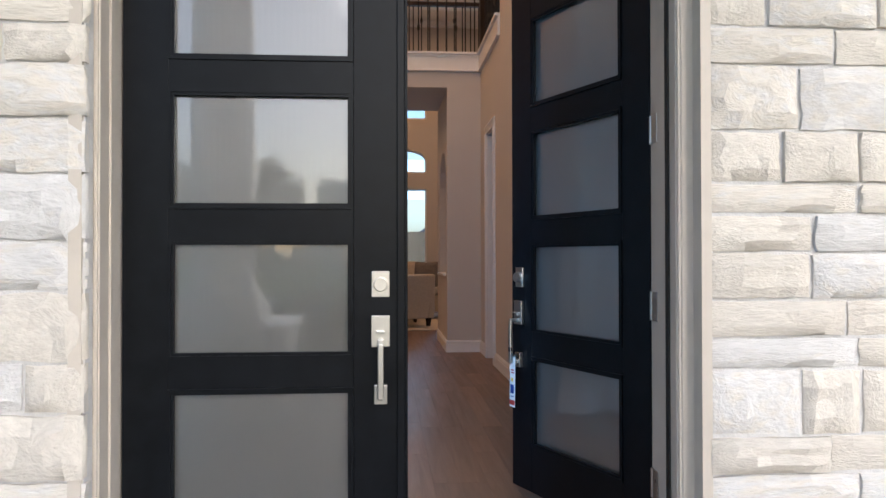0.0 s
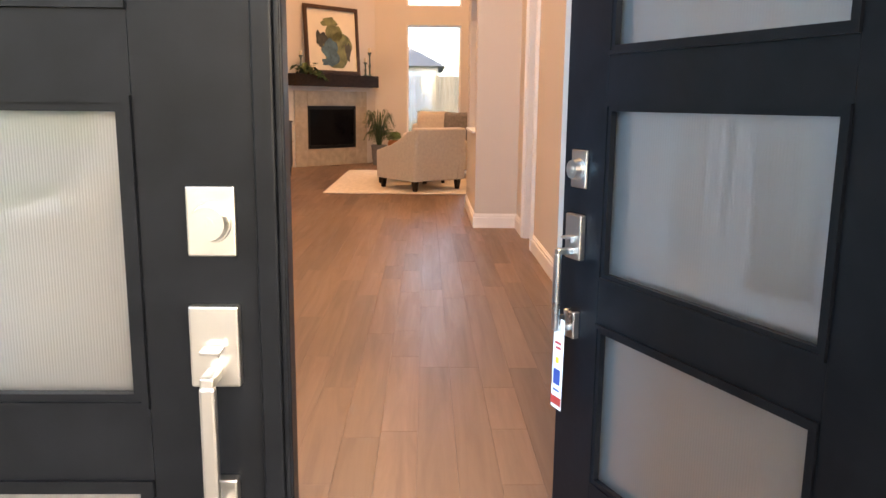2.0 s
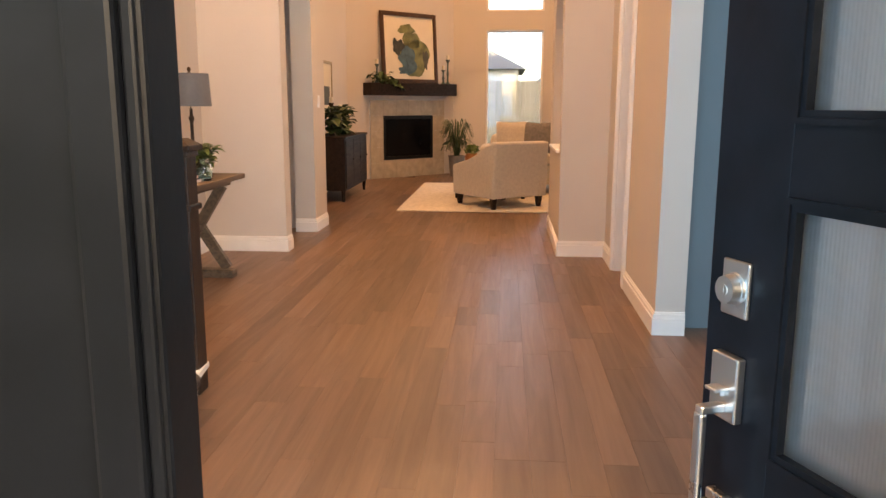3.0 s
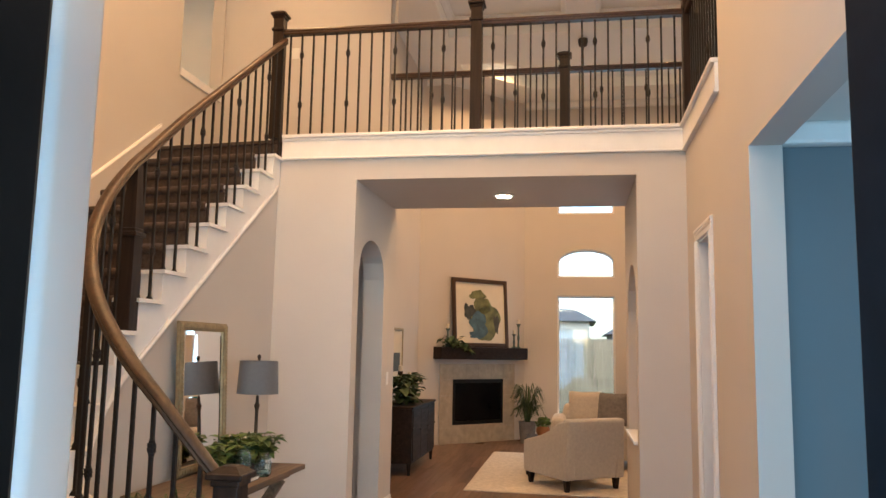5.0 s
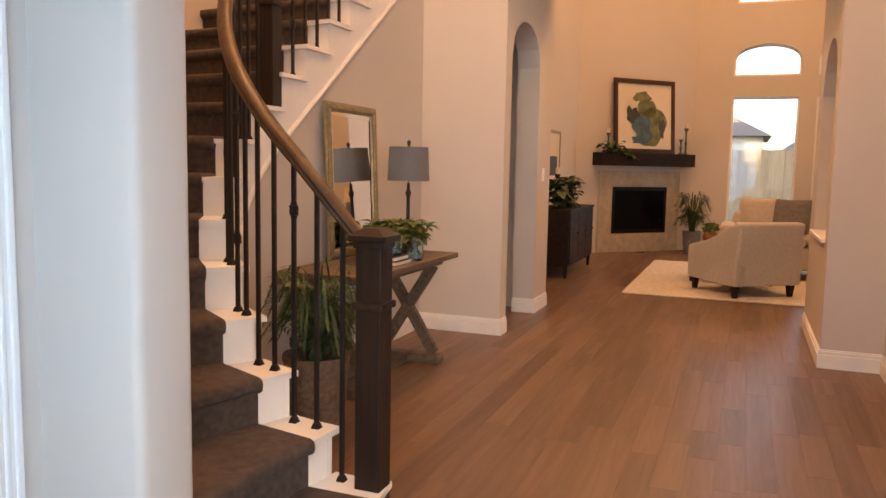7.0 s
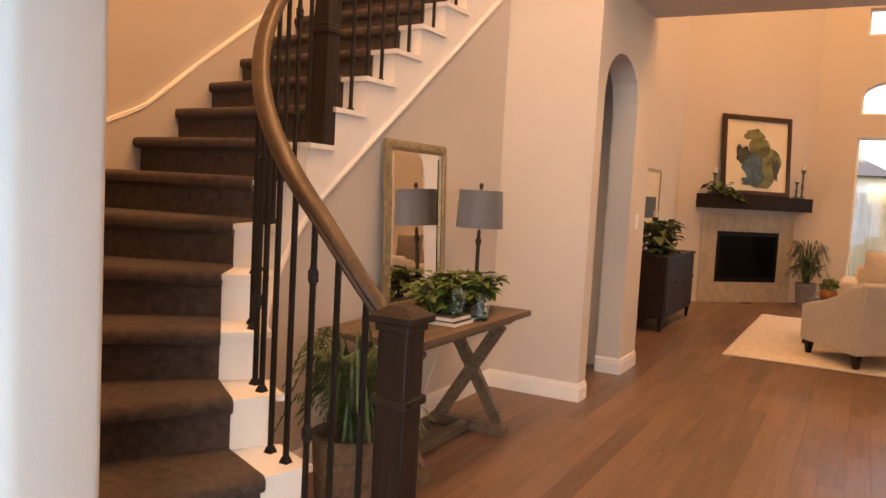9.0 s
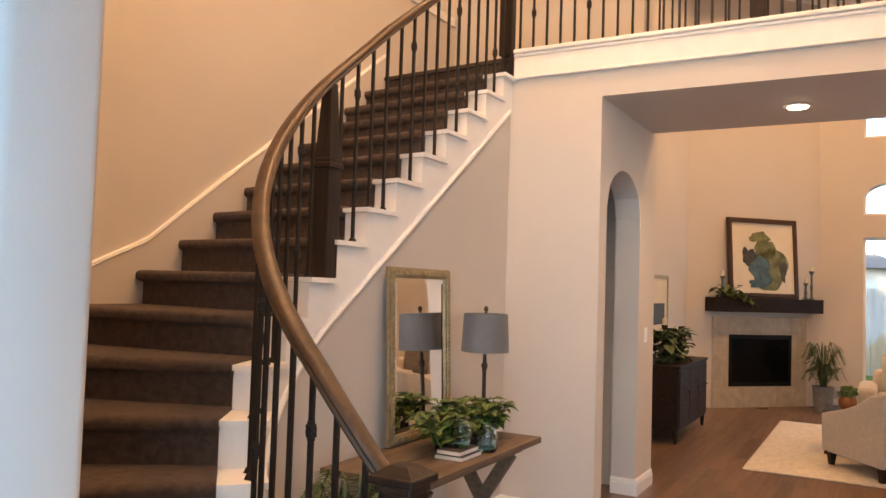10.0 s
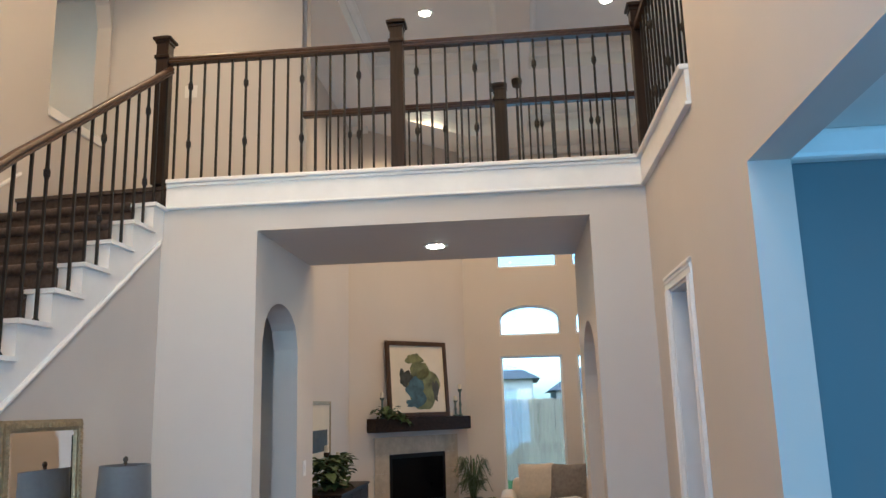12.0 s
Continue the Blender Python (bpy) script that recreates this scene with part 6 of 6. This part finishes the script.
# local: x across, +y to the front
bm = bmesh.new()
box(bm, -0.36, 0.36, -0.37, 0.40, 0.14, 0.36, 0.03, 3)
part("seat_base", cput(bm), M_CREAM, chair, smooth=True)
bm = bmesh.new()
box(bm, -0.25, 0.25, -0.22, 0.42, 0.362, 0.48, 0.04, 4)
part("seat_cushion", cput(bm), M_CREAM, chair, smooth=True)
bm = bmesh.new()
hexa(bm, [(-0.37, -0.40, 0.145), (0.37, -0.40, 0.145), (0.37, -0.22, 0.145), (-0.37, -0.22, 0.145), (-0.38, -0.45, 0.80), (0.38, -0.45, 0.80), (0.37, -0.33, 0.81), (-0.37, -0.33, 0.81)])
bmesh.ops.bevel(bm, geom=list(bm.edges), offset=0.03, segments=3, affect='EDGES', profile=0.5)
part("backrest", cput(bm), M_CREAM, chair, smooth=True)
for sx in (-1, 1):
    bm = bmesh.new()
    x0, x1 = (-0.385, -0.26) if sx < 0 else (0.26, 0.385)
    prof = [(-0.41, 0.145), (0.40, 0.145), (0.41, 0.50), (0.30, 0.53), (0.10, 0.58), (-0.10, 0.66), (-0.26, 0.76), (-0.43, 0.79)]
    lo = [bm.verts.new((x0, y, z)) for y, z in prof]
    hi = [bm.verts.new((x1, y, z)) for y, z in prof]
    bm.faces.new(lo)
    bm.faces.new(hi)
    for i in range(len(prof)):
        j = (i + 1) % len(prof)
        bm.faces.new([lo[i], lo[j], hi[j], hi[i]])
    bmesh.ops.recalc_face_normals(bm, faces=bm.faces)
    bmesh.ops.bevel(bm, geom=list(bm.edges), offset=0.022, segments=3, affect='EDGES', profile=0.5)
    part("arm", cput(bm), M_CREAM, chair, smooth=True)
for x in (-0.32, 0.32):
    for y in (-0.34, 0.34):
        bm = bmesh.new()
        hexa(bm, [(x - 0.02, y - 0.02, 0.018), (x + 0.02, y - 0.02, 0.018), (x + 0.02, y + 0.02, 0.018), (x - 0.02, y + 0.02, 0.018),
                  (x - 0.032, y - 0.032, 0.15), (x + 0.032, y - 0.032, 0.15), (x + 0.032, y + 0.032, 0.15), (x - 0.032, y + 0.032, 0.15)])
        part("leg", cput(bm), M_DARKWOOD, chair, "dark tapered wooden leg")

sofa = thing("sofa", (0.9, 14.6, 0), "cream linen sofa with loose pillows", "sofa")
bm = bmesh.new()
box(bm, 0.02, 1.95, 13.25, 14.15, 0.14, 0.42, 0.03, 3)
part("seat_base", bm, M_CREAM, sofa, smooth=True)
for i in range(2):
    bm = bmesh.new()
    box(bm, 0.2 + i * 0.79, 0.98 + i * 0.79, 13.2, 13.95, 0.422, 0.56, 0.05, 4)
    part("seat_cushion", bm, M_CREAM, sofa, smooth=True)
bm = bmesh.new()
hexa(bm, [(0.05, 13.93, 0.3), (1.95, 13.93, 0.3), (1.95, 14.18, 0.3), (0.05, 14.18, 0.3), (0.14, 14.0, 0.80), (1.9, 14.0, 0.80), (1.9, 14.22, 0.80), (0.14, 14.22, 0.80)])
bmesh.ops.bevel(bm, geom=list(bm.edges), offset=0.05, segments=3, affect='EDGES', profile=0.5)
part("backrest", bm, M_CREAM, sofa, smooth=True)
for x in (-0.02, 1.80):
    bm = bmesh.new()
    box(bm, x, x + 0.19, 13.22, 14.15, 0.14, 0.66, 0.06, 4)
    part("arm", bm, M_CREAM, sofa, smooth=True)
for x in (0.1, 1.86):
    for y in (13.32, 14.05):
        bm = bmesh.new()
        rod(bm, (x, y, 0.018), (x, y, 0.15), 0.02, 0.03, 8)
        part("leg", bm, M_DARKWOOD, sofa)


def pillow(x, y, z, yaw, tilt, material, label):
    bm = bmesh.new()
    n = 10
    s = 0.23
    for side in (-1, 1):
        g = []
        for i in range(n + 1):
            row = []
            for j in range(n + 1):
                u, v = -1 + 2 * i / n, -1 + 2 * j / n
                t = 0.075 * (max(0, (1 - u ** 4) * (1 - v ** 4))) ** 0.6
                k = 1 - 0.06 * (1 - abs(u)) * abs(v) ** 3
                row.append(bm.verts.new((s * u, side * t, s * v * k + s)))
            g.append(row)
        for i in range(n):
            for j in range(n):
                bm.faces.new([g[i][j], g[i + 1][j], g[i + 1][j + 1], g[i][j + 1]])
    bmesh.ops.remove_doubles(bm, verts=bm.verts, dist=0.0005)
    bm.transform(pose(x, y, z, tilt, 0, yaw))
    solid("throw_pillow", bm, material, label, "pillow", kind="thing", smooth=True, group="sofa pillows")


pillow(0.45, 13.78, 0.545, 8, -14, M_CREAM, "cream throw pillow on the sofa")
pillow(0.80, 13.72, 0.545, -12, -18, M_PILLOW, "charcoal grey throw pillow on the sofa")
pillow(1.45, 13.78, 0.545, 5, -14, M_PILLOW, "charcoal grey throw pillow on the sofa")

ct = thing("coffee_table", (0.15, 12.95, 0.018), "dark wood coffee table on the rug", "coffee table")
bm = bmesh.new()
box(bm, -0.32, 0.62, 12.55, 13.10, 0.42, 0.46, 0.006)
part("tabletop", bm, M_DARKWOOD, ct)
for x in (-0.28, 0.58):
    for y in (12.6, 13.05):
        bm = bmesh.new()
        box(bm, x - 0.025, x + 0.025, y - 0.025, y + 0.025, 0.018, 0.42, 0.003)
        part("leg", bm, M_DARKWOOD, ct)
pot = thing("small_potted_plant", (-0.10, 12.72, 0.46), "small green plant in a copper pot", "plant")
bm = bmesh.new()
lathe(bm, (-0.10, 12.72, 0.46), [(0.05, 0), (0.085, 0.05), (0.09, 0.1), (0.07, 0.14)], 20)
M_COPPER = mat("copper_pot", (0.36, 0.15, 0.06), 0.4, 0.6, vary=0.2)
part("pot", bm, M_COPPER, pot, "copper pot", smooth=True)
bm = bmesh.new()
tree_leaves(bm, (-0.10, 12.72, 0.65), 0.10, 0.07, 240, 0.025, rd)
part("leaves", bm, M_LEAF, pot)

et = thing("end_table", (1.5, 15.1, 0), "dark wood end table behind the sofa", "end table")
bm = bmesh.new()
box(bm, 1.24, 1.74, 14.85, 15.3, 0.55, 0.58, 0.005)
part("tabletop", bm, M_DARKWOOD, et)
for x in (1.28, 1.70):
    for y in (14.89, 15.26):
        bm = bmesh.new()
        box(bm, x - 0.02, x + 0.02, y - 0.02, y + 0.02, 0.0, 0.55, 0.003)
        part("leg", bm, M_DARKWOOD, et)
tl = thing("ceramic_lamp", (1.48, 15.05, 0.58), "teal ceramic table lamp with ivory shade", "table lamp")
bm = bmesh.new()
lathe(bm, (1.48, 15.05, 0.58), [(0.09, 0), (0.095, 0.02), (0.13, 0.1), (0.14, 0.22), (0.10, 0.33), (0.04, 0.37), (0.02, 0.42)], 24)
part("base", bm, M_TEALLAMP, tl, "glossy teal ceramic base", smooth=True)
bm = bmesh.new()
lathe(bm, (1.48, 15.05, 0.96), [(0.22, 0), (0.17, 0.27), (0.165, 0.27), (0.21, 0.005)], 28)
part("shade", bm, M_IVORY, tl, "ivory fabric shade", smooth=True)

# decor on the niche sill, switch plates
nd = thing("niche_ornament", (0.93, 9.42, 0.868), "dark bronze ornament on the niche sill", "ornament")
bm = bmesh.new()
lathe(bm, (0.93, 9.42, 0.868), [(0.05, 0), (0.05, 0.02), (0.015, 0.05), (0.012, 0.16), (0.035, 0.20), (0.05, 0.26), (0.03, 0.32), (0.008, 0.34)], 18)
part("figure", bm, M_BRONZE, nd, smooth=True)
for nm, (x0, x1, y0, y1, z0, z1) in (("light_switch", (XL, XL + 0.006, 10.02, 10.10, 1.20, 1.32)), ("light_switch", (-2.73, -2.61, Y2 + 0.054, Y2 + 0.06, 4.62, 4.74))):
    s = thing(nm, (x0, y0, z0), "white plastic light switch plate", "light switch")
    bm = bmesh.new()
    box(bm, x0, x1, y0, y1, z0, z1, 0.002)
    part("plate", bm, M_PLASTIC, s)
    bm = bmesh.new()
    if x1 - x0 < 0.01:
        box(bm, x1, x1 + 0.004, y0 + 0.026, y1 - 0.026, z0 + 0.03, z1 - 0.03, 0.001)
    else:
        box(bm, x0 + 0.03, x1 - 0.03, y0 - 0.004, y0, z0 + 0.03, z1 - 0.03, 0.001)
    part("rocker", bm, M_PLASTIC, s)

# ---------------------------------------------------------------- plank floor
bm = bmesh.new()
box(bm, -5.4, 5.2, 3.03, 10.2, -0.12, -0.006)
box(bm, -2.3, 4.2, 10.2, YW + 0.05, -0.12, -0.006)
sub = solid("floor", bm, M_SUB, "brown hardwood plank floor", "floor")
PW = 0.127
rp = random.Random(21)


def plank_verts(x0, x1, y0, y1):
    g, c = 0.0002, 0.0006
    a = [(x0 + g, y0 + g, -0.005), (x1 - g, y0 + g, -0.005), (x1 - g, y1 - g, -0.005), (x0 + g, y1 - g, -0.005)]
    m = [(p[0], p[1], -c) for p in a]
    t = [(x0 + g + c, y0 + g + c, 0), (x1 - g - c, y0 + g + c, 0), (x1 - g - c, y1 - g - c, 0), (x0 + g + c, y1 - g - c, 0)]
    return a + m + t


PF = [(0, 1, 5, 4), (1, 2, 6, 5), (2, 3, 7, 6), (3, 0, 4, 7), (4, 5, 9, 8), (5, 6, 10, 9), (6, 7, 11, 10), (7, 4, 8, 11), (8, 9, 10, 11)]
LENS = (0.4, 0.6, 0.8, 1.0, 1.2, 1.5)
FIRST = (0.17, 0.31, 0.46, 0.62, 0.77, 0.93)
PLANKS = {}
for ln in LENS + FIRST:
    me = bpy.data.meshes.new("plank")
    me.from_pydata(plank_verts(0, PW, 0, ln), [], PF)
    me.materials.append(M_PLANK)
    PLANKS[ln] = me
far_v, far_f = [], []
x = -3.49
while x < 4.1:
    y = 3.031
    while y < YW:
        ln = rp.choice(LENS if y > 3.04 else FIRST)
        near = -1.45 < x < 1.10 and 3.0 < y < 8.9
        inside = (y + ln < 10.25) or (x > -2.25)
        if near:
            o = new("plank", PLANKS[ln])
            o.parent = sub
            o.location = (x, y, 0)
        elif inside and y + ln < YW + 0.2:
            b = len(far_v)
            far_v += [(p[0] + x, p[1] + y, p[2]) for p in plank_verts(0, PW, 0, ln)]
            far_f += [tuple(i + b for i in f) for f in PF]
        y += ln
    x += PW
me = bpy.data.meshes.new("planks_far")
me.from_pydata(far_v, [], far_f)
me.materials.append(M_PLANK)
fp = new("planks_far", me)
fp.parent = sub
tagged(fp, "brown hardwood planks", kind="stuff")
